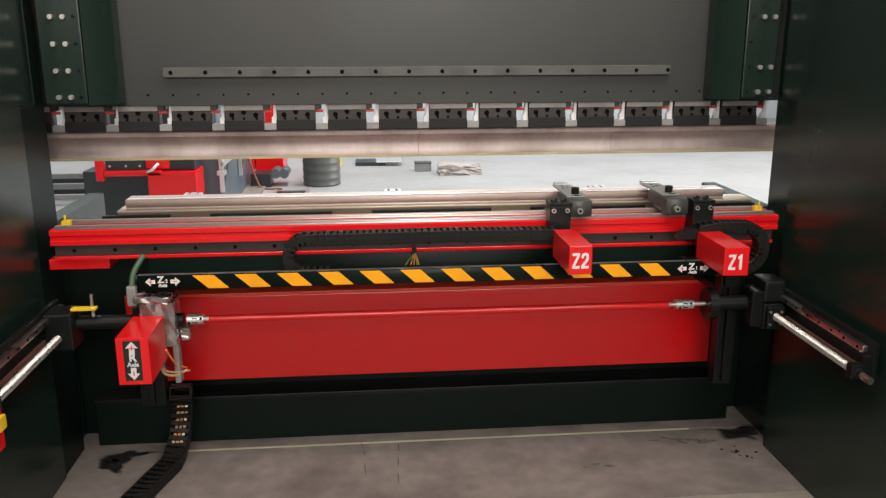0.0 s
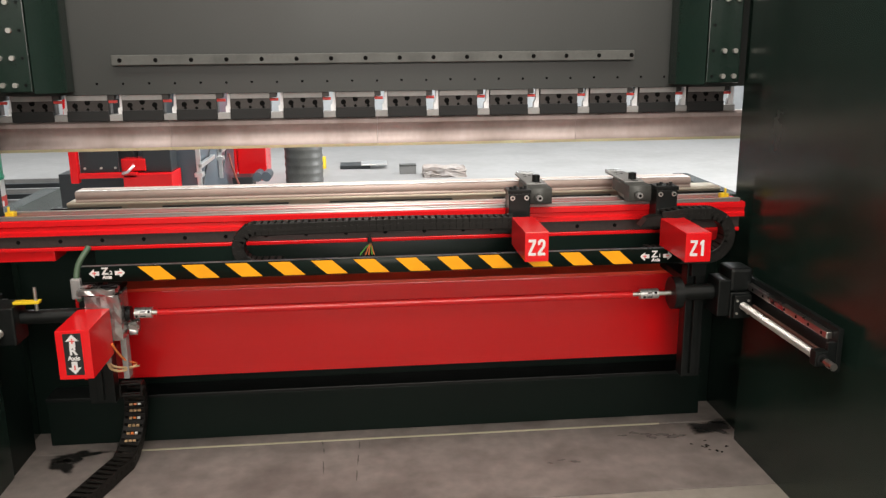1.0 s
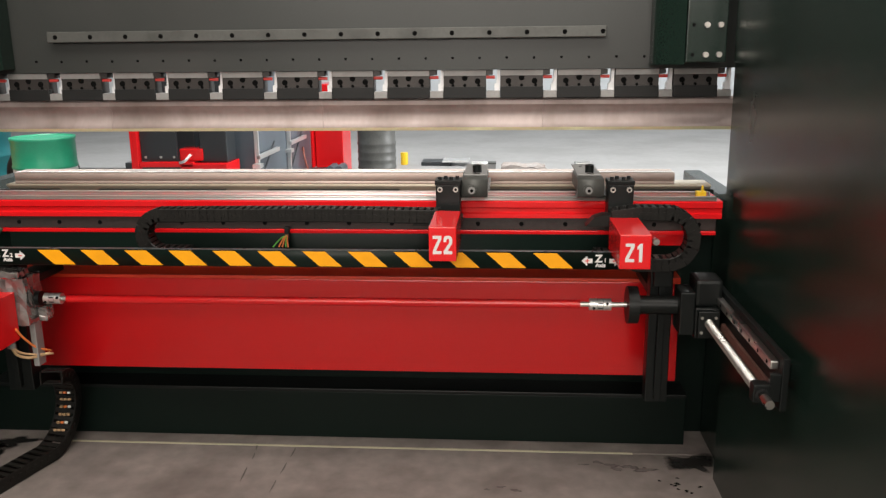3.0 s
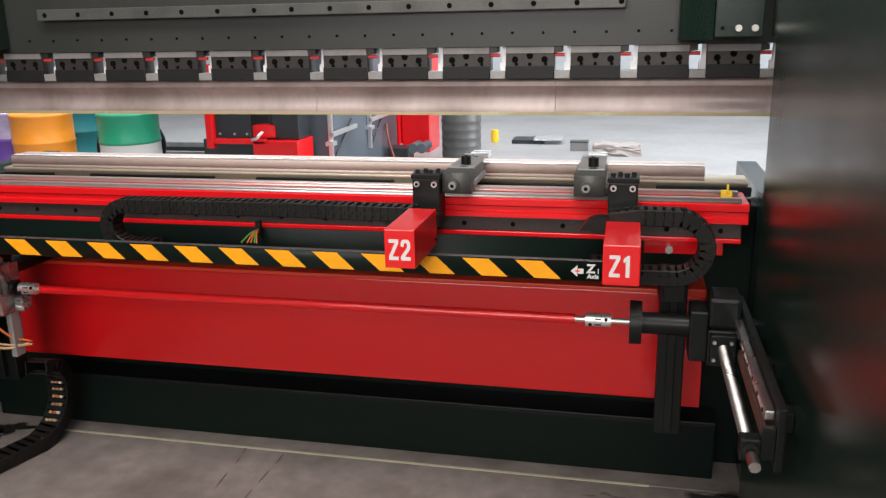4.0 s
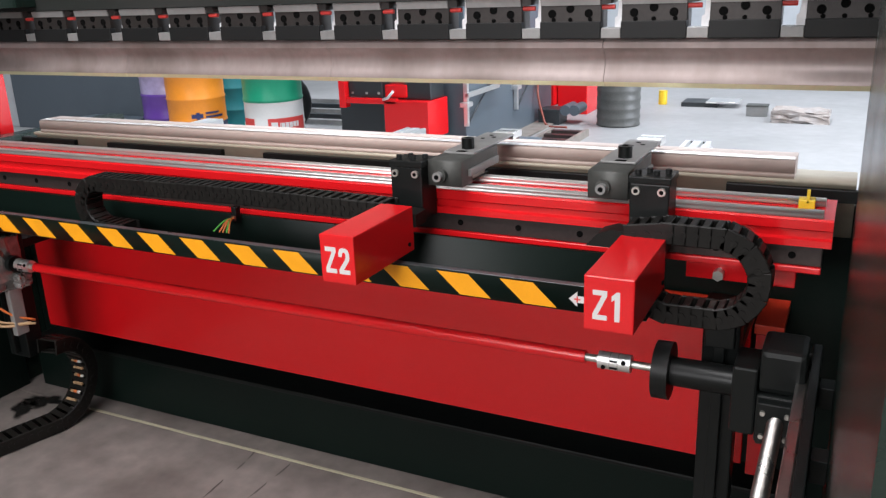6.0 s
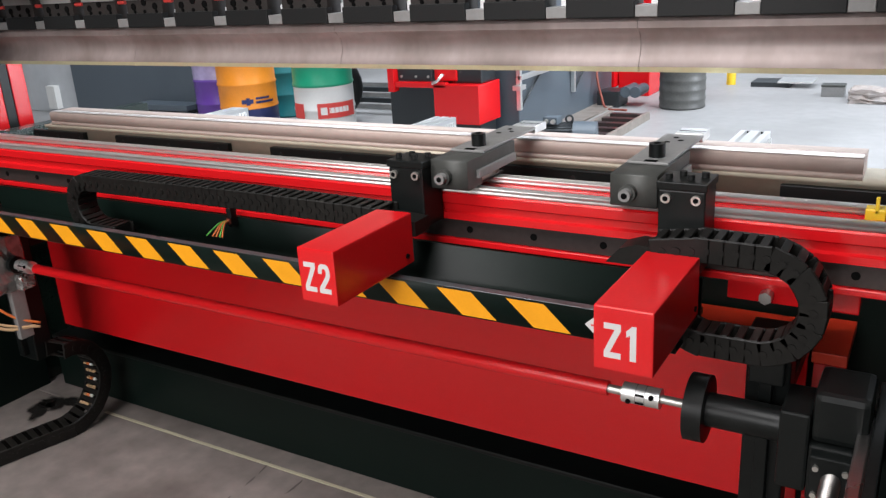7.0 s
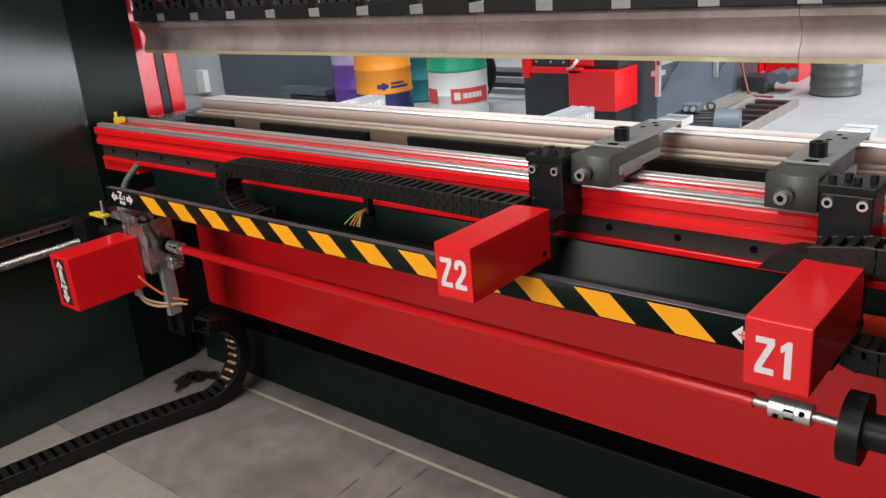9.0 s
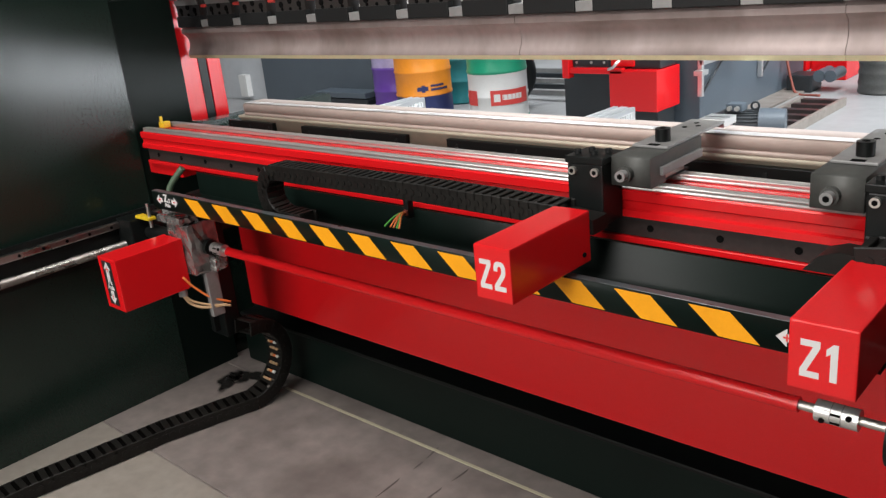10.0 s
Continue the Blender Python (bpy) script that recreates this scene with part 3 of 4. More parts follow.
CY = 2.925
chain("cable_chain", "black plastic cable chain lying in a loop in the tray", [(0.47, CY, 0.987), (0.1, CY, 0.992), (-0.2, CY, 0.990), *arc(-0.45, CY, 0.922, 0.066, 90, 270), (-0.36, CY, 0.855)], 0.062, 0.044, "y")
chain("cable_chain", "black plastic cable chain looping past the end of the tray", [(1.05, CY, 0.99), (1.12, CY, 1.0), *arc(1.215, CY, 0.915, 0.084, 84, -90), (1.12, CY, 0.831), (1.06, CY, 0.852), (0.98, CY, 0.855)], 0.062, 0.044, "y")
# connector with loose wires in the tray
con = thing("wire_connector", "loose green and orange wires at a connector", "wires", (-0.05, 3.0, 0.85))
part("stem", box(-0.056, -0.040, 2.99, 3.011, 0.884, 0.932, b=0.003), PLASTIC, con)
part("socket", box(-0.052, -0.040, 2.983, 2.9895, 0.893, 0.908, b=0.002), WIRE_R, con)
for dx, mt in ((-0.04, WIRE_G), (-0.02, WIRE_O), (-0.008, WIRE_O), (0.004, WIRE_G), (0.012, WIRE_O)):
    part("wire", add_tube(bmesh.new(), curve_pts([(-0.045, 2.985, 0.903), (-0.045 + dx * 0.4, 2.965, 0.898), (-0.045 + dx, 2.945, 0.872)], 6), 0.0024), mt, con)

# ---- gauge fingers with their motor covers ----
def marking(body, x, y, z, parent):
    """Two bold condensed characters, 58 mm high."""
    hgt, wid, t = 0.056, 0.026, 0.009
    shapes = {
        "Z": [(0, 1), (1, 1), (1, 0.82), (0.36, 0.17), (1, 0.17), (1, 0), (0, 0), (0, 0.18), (0.64, 0.83), (0, 0.83)],
        "1": [(0.30, 0), (0.66, 0), (0.66, 1), (0.42, 1), (0.08, 0.84), (0.08, 0.66), (0.30, 0.74)],
        "2": [(0, 0), (1, 0), (1, 0.17), (0.42, 0.17), (0.9, 0.5), (1, 0.62), (1, 0.82), (0.88, 0.95), (0.7, 1), (0.3, 1), (0.1, 0.94), (0, 0.8), (0, 0.66), (0.32, 0.66), (0.34, 0.78), (0.44, 0.84), (0.58, 0.84), (0.66, 0.77), (0.66, 0.66), (0.6, 0.58), (0, 0.17)],
    }
    for k, ch in enumerate(body):
        x0 = x - wid - 0.003 + k * (wid + 0.006)
        part("marking", prism([(x0 + wid * u, z - hgt / 2 + hgt * v) for u, v in shapes[ch]], "y", y, y + 0.0008), WHITE, parent, "pale grey stencilled character")


def gauge(body, x, w, z, bx, xa):
    """A back gauge finger. x, w: left edge and width of the motor cover; bx: left edge of the bracket; xa: middle of the finger."""
    g = thing("back_gauge_finger", "red motor cover marked %s with black bracket and steel finger" % body, "gauge finger", (x + 0.04, 3.0, 1.016), group="back gauge fingers")
    h = 0.104
    cov = part("motor_cover", box(x, x + w, 2.645, 2.90, z, z + h, b=0.003), RED, g, "glossy red sheet-metal motor cover")
    marking(body, x + w / 2, 2.6447, z + h / 2 - 0.002, cov)
    part("screw", cyl((x + w, 2.875, z + 0.02), (x + w + 0.003, 2.875, z + 0.02), 0.005, n=10), HOLE, cov)
    br = part("bracket", box(bx, bx + 0.081, 2.955, 3.029, 0.957, 1.082, b=0.003), BLACK, g)
    part("cap", box(bx - 0.003, bx + 0.084, 2.952, 3.031, 1.0825, 1.097, b=0.002), BLACK, br)
    for k in range(4):
        sx, sy = bx + 0.012 + 0.019 * k, 2.978 + 0.022 * (k % 2)
        part("screw", cyl((sx, sy, 1.0972), (sx, sy, 1.106), 0.0065, n=12), PLASTIC, br)
    for k in (0, 1):
        sx = bx + 0.014 + 0.052 * k
        part("socket_screw", cyl((sx, 2.948, 1.068), (sx, 2.955, 1.068), 0.0085, n=16), ZINC, br, "bright socket screw")
        part("socket", cyl((sx, 2.9472, 1.068), (sx, 2.9482, 1.068), 0.005, n=6), HOLE, br)
    a, b = (bx + 0.02, xa + 0.03) if xa > bx else (xa - 0.03, bx + 0.05)
    part("saddle", box(a, b, 3.0295, 3.17, 1.0305, 1.0355, b=0.001), BLACK, g)
    part("toe", prism([(bx - 0.075, 0.957), (bx + 0.09, 0.957), (bx + 0.09, 0.987), (bx - 0.02, 0.995), (bx - 0.05, 0.985)], "y", 2.901, 2.954), CHAIN, g)
    part("carrier", box(xa - 0.036, xa + 0.030, 3.06, 3.15, 1.0358, 1.0515, b=0.002), STEEL, g)
    head = part("finger_block", prism([(2.985, 1.039), (2.988, 1.036), (3.045, 1.036), (3.045, 1.052), (3.20, 1.052), (3.20, 1.0965), (2.988, 1.0965), (2.985, 1.0935)], "x", xa - 0.043, xa + 0.043), FINGER, g)
    part("side_ledge", box(xa + 0.0435, xa + 0.051, 3.02, 3.19, 1.055, 1.072, b=0.001), GREY, head)
    slide = part("slide", box(xa - 0.038, xa + 0.040, 3.06, 3.32, 1.097, 1.103, b=0.002), GREY, head)
    part("slot", box(xa - 0.006, xa + 0.018, 3.06, 3.075, 1.1032, 1.1036, b=0), HOLE, slide)
    for yy, dx in ((3.235, -0.012), (3.255, 0.01), (3.28, -0.006)):
        part("hole", cyl((xa + dx, yy, 1.1031), (xa + dx, yy, 1.1036), 0.006, n=12), HOLE, slide)
    nose = part("nose", box(xa - 0.022, xa + 0.038, 3.3215, 3.385, 1.086, 1.1035, b=0.002), ALU, head)
    part("joint", box(xa - 0.02, xa + 0.037, 3.35, 3.353, 1.1036, 1.104, b=0), HOLE, nose)
    part("peg", cyl((xa + 0.006, 3.105, 1.103), (xa + 0.006, 3.105, 1.129), 0.0155, n=24), BLACK, head)
    part("peg_socket", cyl((xa + 0.006, 3.105, 1.129), (xa + 0.006, 3.105, 1.1296), 0.007, n=6), HOLE, head)
    part("collar", cyl((xa - 0.008, 2.972, 1.063), (xa - 0.008, 2.985, 1.063), 0.0155, n=20), FINGER, head)
    part("knob", cyl((xa - 0.008, 2.957, 1.063), (xa - 0.008, 2.972, 1.063), 0.011, n=16), GREY, head)
    part("cap_socket", cyl((xa - 0.008, 2.9562, 1.063), (xa - 0.008, 2.9572, 1.063), 0.006, n=6), HOLE, head)
    return g


gauge("Z2", 0.470, 0.082, 0.904, 0.468, 0.594)
gauge("Z1", 1.029, 0.091, 0.884, 1.030, 0.976)

# ---- drive: cross shaft, gear units, screws ----
AY, AZ = 2.943, 0.683
shaft = thing("cross_shaft", "red cross shaft with aluminium couplings", "shaft", (0.06, AY, AZ))
part("tube", cyl((-0.825, AY, AZ), (0.948, AY, AZ), 0.0145, n=28), RED, shaft, "glossy red tube")
for x0, x1 in ((0.948, 1.105), (-0.90, -0.825)):
    part("stub", cyl((x0, AY, AZ), (x1, AY, AZ), 0.0085, n=18), ZINC, shaft, "bright steel stub")
for x0, x1 in ((0.978, 1.05), (-0.905, -0.845)):
    c = part("coupling", cyl((x0, AY, AZ), (x1, AY, AZ), 0.0195, n=28), ALU, shaft, "slotted aluminium coupling")
    mid = (x0 + x1) / 2
    for dz in (-0.008, 0.008):
        part("slot", box(mid - 0.008, mid + 0.008, AY - 0.0203, AY + 0.01, AZ + dz - 0.0016, AZ + dz + 0.0016, b=0), HOLE, c)
    for dx in (-0.009, 0.009):
        part("joint", cyl((mid + dx - 0.0005, AY, AZ), (mid + dx + 0.0005, AY, AZ), 0.0197, n=28), GREY, c)
    for k in (-1, 1):
        part("screw", cyl(((x0 + x1) / 2 + k * 0.022, AY - 0.021, AZ + 0.008 * k), ((x0 + x1) / 2 + k * 0.022, AY - 0.017, AZ + 0.008 * k), 0.005, n=10), HOLE, c)
bear = thing("shaft_bearing", "black flanged bearing tube beside the gear block", "bearing", (1.2, AY, AZ))
part("flange", cyl((1.102, AY, AZ), (1.136, AY, AZ), 0.062, n=40), BLACK, bear)
part("sleeve", cyl((1.136, AY, AZ), (1.272, AY, AZ), 0.031, n=32), BLACK, bear)

gear = thing("gear_block", "black gear block on the screw drive", "gear block", (1.33, 2.93, 0.6))
part("housing", box(1.264, 1.312, 2.88, 2.985, 0.60, 0.745, b=0.005), BLACK, gear)
part("motor", box(1.3125, 1.398, 2.885, 3.0, 0.695, 0.785, b=0.012), BLACK, gear)
part("nut_body", box(1.3125, 1.392, 2.8765, 2.98, 0.59, 0.6945, b=0.005), BLACK, gear)
part("nut_plate", box(1.318, 1.385, 2.852, 2.876, 0.60, 0.69, b=0.003), BLACK, gear)
for dx, dz in ((-0.022, 0.025), (0.022, 0.025), (-0.022, -0.025), (0.022, -0.025)):
    part("bolt", cyl((1.35 + dx, 2.846, 0.645 + dz), (1.35 + dx, 2.853, 0.645 + dz), 0.005, n=8), ZINC, gear)

def crumpled(x0, x1, y0, y1, z0, z1, seed, amount=0.004):
    """A block wound in loose film: a box with a creased skin."""
    rnd = random.Random(seed)
    bm = box(x0, x1, y0, y1, z0, z1, b=0.004, seg=1)
    bmesh.ops.subdivide_edges(bm, edges=[e for e in bm.edges if e.calc_length() > 0.03], cuts=5, use_grid_fill=True)
    for v in bm.verts:
        v.co += Vector((rnd.uniform(-1, 1), rnd.uniform(-1, 1), rnd.uniform(-1, 1))) * amount
    return bm


left = thing("gear_block", "gear block wrapped in clear film with red cover beside it", "gear block", (-0.94, 2.94, 0.6))
part("plate", crumpled(-1.06, -0.937, 2.876, 2.985, 0.60, 0.772, 3), WRAP, left, "film-wrapped steel plate")
part("boss", cyl((-0.935, AY, AZ), (-0.918, AY, AZ), 0.026, n=24), BLACK, left)
part("upper_clamp", crumpled(-1.075, -0.945, 2.855, 2.93, 0.776, 0.80, 4, 0.003), WRAP, left, "film-wrapped clamp")
part("lug", crumpled(-0.933, -0.90, 2.93, 2.98, 0.605, 0.65, 5, 0.003), WRAP, left)
part("drop_bracket", box(-0.961, -0.94, 2.915, 2.96, 0.44, 0.60, b=0.003), GREY, left, "perforated grey bracket")
part("shaft_left", cyl((-1.30, AY, AZ), (-1.06, AY, AZ), 0.026, n=24), BLACK, left)
rb = thing("motor_cover", "red sheet-metal motor cover with an R axis label", "motor cover", (-1.03, 2.76, 0.56))
part("shell", box(-1.082, -0.972, 2.64, 2.873, 0.556, 0.726, b=0.003), RED, rb)
part("label_plate", box(-1.058, -1.000, 2.6388, 2.6396, 0.572, 0.716, b=0), TAPE, rb, "black axis label")
arrow(face_pose(-1.029, 2.6385, 0.690, 90), 0.042, rb, "+")
arrow(face_pose(-1.029, 2.6385, 0.598, -90), 0.042, rb, "-")
lettering("letter", "R", 0.040, face_pose(-1.029, 2.6385, 0.655), WHITE, rb, 0.0014)
lettering("letter", "Axis", 0.022, face_pose(-1.029, 2.6385, 0.630), WHITE, rb, 0.0007)
part("gland", cyl((-0.992, 2.85, 0.532), (-0.992, 2.85, 0.556), 0.014, n=14), GREY, rb)
cab = thing("motor_cable", "tan and orange motor cables hanging in a bow", "cable", (-0.95, 2.85, 0.5))
part("cable", add_tube(bmesh.new(), curve_pts([(-0.992, 2.85, 0.532), (-0.985, 2.865, 0.50), (-0.96, 2.90, 0.478), (-0.925, 2.96, 0.474)], 8), 0.005), WIRE_T, cab)
part("cable", add_tube(bmesh.new(), curve_pts([(-0.97, 2.85, 0.60), (-0.962, 2.875, 0.56), (-0.948, 2.92, 0.51), (-0.93, 2.98, 0.475)], 8), 0.004), WIRE_O, cab)
part("cable", add_tube(bmesh.new(), curve_pts([(-0.988, 2.852, 0.532), (-0.978, 2.87, 0.508), (-0.952, 2.91, 0.486), (-0.918, 2.97, 0.468)], 8), 0.004), WIRE_T, cab)
sl = thing("cable_sleeve", "grey-green corrugated cable sleeve beside the tray", "cable sleeve", (-1.085, 2.9, 0.75))
part("sleeve", add_tube(bmesh.new(), curve_pts([(-1.085, 2.92, 0.745), (-1.088, 2.91, 0.80), (-1.082, 2.93, 0.87), (-1.05, 2.97, 0.93)], 8), 0.011), GREENCAB, sl)
part("wrap", box(-1.105, -1.07, 2.895, 2.92, 0.755, 0.83, b=0.006), GREY, sl, "ribbed grey wrap")


def screw_thread(p, q, r, turns, n=14):
    """A ball screw: a round bar with a helical ridge."""
    p, q = Vector(p), Vector(q)
    bm = bmesh.new()
    d = (q - p).normalized()
    s = d.orthogonal().normalized()
    u = d.cross(s)
    rows = turns * 8
    last = None
    for i in range(rows + 1):
        ring = []
        for k in range(n):
            a = 2 * math.pi * k / n
            ph = (i / 8 - k / n) * 2 * math.pi
            rr = r * (1 + 0.14 * math.cos(ph))
            ring.append(bm.verts.new(p + (q - p) * (i / rows) + rr * (math.cos(a) * s + math.sin(a) * u)))
        if last:
            for k in range(n):
                bm.faces.new((last[k], last[(k + 1) % n], ring[(k + 1) % n], ring[k])).smooth = True
        else:
            bm.faces.new(ring[::-1])
        last = ring
    bm.faces.new(last)
    return bm


for s in (1, -1):
    x = s * 1.352
    dr = thing("screw_drive", "polished ball screw beside a guide rail on the side cover", "screw drive", (x, 2.6, 0.6), group="screw drives on the side covers")
    part("screw", screw_thread((x, 2.865, 0.65), (x, 2.34, 0.65), 0.0135, 95), SCREW, dr, "polished ball screw")
    part("journal", cyl((x, 2.34, 0.65), (x, 2.27, 0.65), 0.010, n=18), BLACK, dr)
    part("nose", cyl((x, 2.27, 0.65), (x, 2.225, 0.65), 0.012, n=18), SCREW, dr)
    bearing = part("bearing", box(x - 0.021, x + 0.021, 2.295, 2.33, 0.625, 0.675, b=0.004), BLACK, dr)
    part("cap", cyl((x, 2.288, 0.65), (x, 2.2945, 0.65), 0.017, n=20), PLASTIC, bearing)
    a, b = sorted((s * 1.402, s * 1.420))
    backing = part("backing", box(a, b, 2.30, 3.05, 0.60, 0.745, b=0.003), BLACK, dr)
    a, b = sorted((s * 1.4205, s * 1.4495))
    for y in (2.38, 2.66, 2.94):
        part("spacer", box(a, b, y, y + 0.045, 0.655, 0.70, b=0.002), BLACK, backing)
    a, b = sorted((s * 1.380, s * 1.4015))
    rl = part("guide_rail", box(a, b, 2.33, 3.04, 0.703, 0.727, b=0.004), SCREW, dr, "polished guide rail")
    for k in range(9):
        y = 2.36 + 0.08 * k
        part("rail_hole", cyl((s * 1.3785, y, 0.715), (s * 1.3802, y, 0.715), 0.0055, n=10), HOLE, rl)
    a, b = sorted((s * 1.391, s * 1.4015))
    part("scale_strip", box(a, b, 2.33, 2.86, 0.62, 0.65, b=0.002), RUST, dr, "brown scale strip")
    a, b = sorted((x + s * 0.0215, s * 1.4015))
    part("end_plate", box(a, b, 2.302, 2.318, 0.625, 0.70, b=0.002), BLACK, dr)
xm = thing("axis_motor", "red motor cover at the end of the screw", "motor cover", (-1.33, 2.1, 0.55))
part("shell", box(-1.39, -1.288, 1.90, 2.225, 0.555, 0.755, b=0.003), RED, xm)
part("tag", box(-1.287, -1.275, 2.18, 2.22, 0.62, 0.66, b=0.001), SENSOR, xm, "yellow tag")
tg = thing("cable_tag", "yellow tag on a bolt beside the screw nut", "tag", (-1.27, 2.93, 0.72))
part("plate", box(-1.31, -1.22, 2.90, 2.93, 0.742, 0.752, b=0.002), SENSOR, tg)
part("bolt", cyl((-1.235, 2.915, 0.715), (-1.235, 2.915, 0.80), 0.006, n=12), ZINC, tg)
nb = thing("nut_block", "black screw nut block beside the wall", "nut block", (-1.34, 2.93, 0.6))
part("housing", box(-1.40, -1.30, 2.87, 2.985, 0.60, 0.74, b=0.006), BLACK, nb)

# ---- floor chain with coloured separators ----
run = [(-1.27, 1.3, 0.028), (-1.205, 2.3, 0.028), (-1.13, 2.75, 0.028), (-1.075, 2.95, 0.028), (-1.045, 3.05, 0.028)]
run += [(-1.045 + 0.065 * k / 18, 3.05 + 0.145 * math.sin(radians(10 * k)), 0.185 - 0.157 * math.cos(radians(10 * k))) for k in range(1, 19)]
chain("floor_cable_chain", "black plastic cable chain lying along the floor", run, 0.082, 0.05, "x", pitch=0.034)
for k in range(6):
    a = 42 + 14 * k
    x, y, z = -1.045 + 0.065 * a / 180, 3.05 + 0.117 * math.sin(radians(a)), 0.185 - 0.129 * math.cos(radians(a))
    t = thing("chain_separator", "pale and orange cable separators in the chain", "separator", (x, y, z), group="separators in the floor chain")
    for dx, mt in ((-0.014, WIRE_T), (0.002, WIRE_O if k % 2 else WIRE_T), (0.018, PALE if k % 2 else WIRE_T)):
        bm = box(-0.0055, 0.0055, -0.004, 0.004, -0.0045, 0.0045, b=0.001)
        bm.transform(pose(x + dx, y, z, -a, 0, 0))
        part("clip", bm, mt, t)

# oil and marks on the floor
def stain(name, x, y, r, seed, label="black oil stain on the concrete", sx=1.0, sy=1.0, z=0.0015):
    rnd = random.Random(seed)
    bm = bmesh.new()
    n = 64
    ph = [rnd.random() * 6.28 for _ in range(9)]

    def rad(a):
        return 0.8 + sum(0.22 / (j + 1) ** 0.8 * math.sin((j + 2) * a + ph[j]) for j in range(9))

    fade = bm.loops.layers.float_color.new("fade")
    rings = []
    for g in (0.45, 0.75, 1.0, 1.25):
        rings.append([bm.verts.new((x + g * sx * r * math.cos(a) * rad(a), y + g * sy * r * math.sin(a) * rad(a), z)) for a in (2 * math.pi * k / n for k in range(n))])
    deep = {v: d for ring, d in zip(rings, (1.0, 0.95, 0.5, 0.0)) for v in ring}
    bm.faces.new(rings[0])
    for a, b in zip(rings, rings[1:]):
        for k in range(n):
            bm.faces.new((a[k], b[k], b[(k + 1) % n], a[(k + 1) % n]))
    for f in bm.faces:
        for lp in f.loops:
            lp[fade] = (deep[lp.vert],) * 3 + (1,)
    return single(name, bm, SMUDGE if name == "floor_smudge" else OIL, label, "stain", kind="structure")


stain("oil_stain", 1.40, 3.155, 0.085, 1, sx=1.1, sy=0.9)
for x, y, r, sd in ((1.166, 3.09, 0.05, 21), (1.05, 3.12, 0.035, 22), (0.69, 2.92, 0.025, 23)):
    for j in range(3):
        stain("floor_smudge", x + 0.05 * (j - 1), y + 0.02 * (j % 2), r * (0.35 + 0.12 * j), sd * 7 + j, "faint brown smudge on the concrete", sx=1.3, sy=0.6)
stain("oil_stain", -1.27, 3.19, 0.075, 2, sx=1.3, sy=0.7)
stain("oil_stain", -1.30, 3.12, 0.07, 12, sx=0.8, sy=0.9)
for k in range(9):
    rnd = random.Random(40 + k)
    stain("oil_drop", 1.25 + 0.16 * rnd.random(), 2.93 + 0.12 * rnd.random(), 0.005 + 0.006 * rnd.random(), 60 + k, "small oil drop on the concrete")
for x, y, ln, tilt in ((-0.277, 3.236, 0.07, -0.15), (-0.264, 3.15, 0.05, -0.05), (-0.262, 3.04, 0.11, -0.06), (-0.117, 3.20, 0.08, 0.02), (-0.122, 3.08, 0.09, 0.03), (-0.127, 2.95, 0.09, 0.02)):
    bm = prism([(x, y), (x + 0.004, y - 0.01), (x + 0.005 - tilt * ln * 0.5, y - ln * 0.6), (x + 0.001 - tilt * ln, y - ln), (x - 0.001 - tilt * ln * 0.4, y - ln * 0.5)], "z", 0.0, 0.0012)
    single("floor_crack", bm, CRACK, "thin dark crack in the concrete", "crack", kind="structure")

# ---- hall beyond the machine ----
def drum(x, y, body, label, upper=None, band=None, logo=None, r=0.29, h=0.88, ribs=2):
    d = thing("oil_drum", label, "drum", (x, y, 0), group="steel drums in the hall")
    prof = [(0.94, 0.0), (1.0, 0.012), (1.0, 0.03), (0.975, 0.045), (0.975, 0.30), (1.0, 0.315), (1.0, 0.335), (0.975, 0.35), (0.975, 0.46), (0.975, 0.61), (1.0, 0.625), (1.0, 0.645), (0.975, 0.66), (0.975, 0.955), (1.0, 0.97), (1.0, 1.0), (0.96, 1.0), (0.955, 0.985)]
    if ribs > 2:
        prof = prof[:4] + [(a, 0.10 + 0.13 * k + dz) for k in range(ribs) for a, dz in ((0.975, 0.0), (1.0, 0.02), (1.0, 0.045), (0.975, 0.065))] + prof[-5:]
    bm = bmesh.new()
    n = 40
    rings = [[bm.verts.new((x + r * a * math.cos(2 * math.pi * k / n), y + r * a * math.sin(2 * math.pi * k / n), h * b)) for k in range(n)] for a, b in prof]
    for i, (a, b) in enumerate(zip(rings, rings[1:])):
        for k in range(n):
            f = bm.faces.new((a[k], a[(k + 1) % n], b[(k + 1) % n], b[k]))
            f.smooth = True
            zz = (prof[i][1] + prof[i + 1][1]) / 2
            f.material_index = 1 if band and band[0] < zz < band[1] else 0
    bm.faces.new(rings[0][::-1])
    bm.faces.new(rings[-1])
    part("shell", bm, (body, band[2] if band else body), d)
    if logo:
        for a0, a1, z0, z1, mt in logo:
            bm = bmesh.new()
            cols = [[bm.verts.new((x + r * 1.004 * math.cos(radians(a0 + (a1 - a0) * k / 10)), y + r * 1.004 * math.sin(radians(a0 + (a1 - a0) * k / 10)), z)) for z in (z0, z1)] for k in range(11)]
            for a, b in zip(cols, cols[1:]):
                bm.faces.new((a[0], b[0], b[1], a[1])).smooth = True
            part("print", bm, mt, d)
    return d


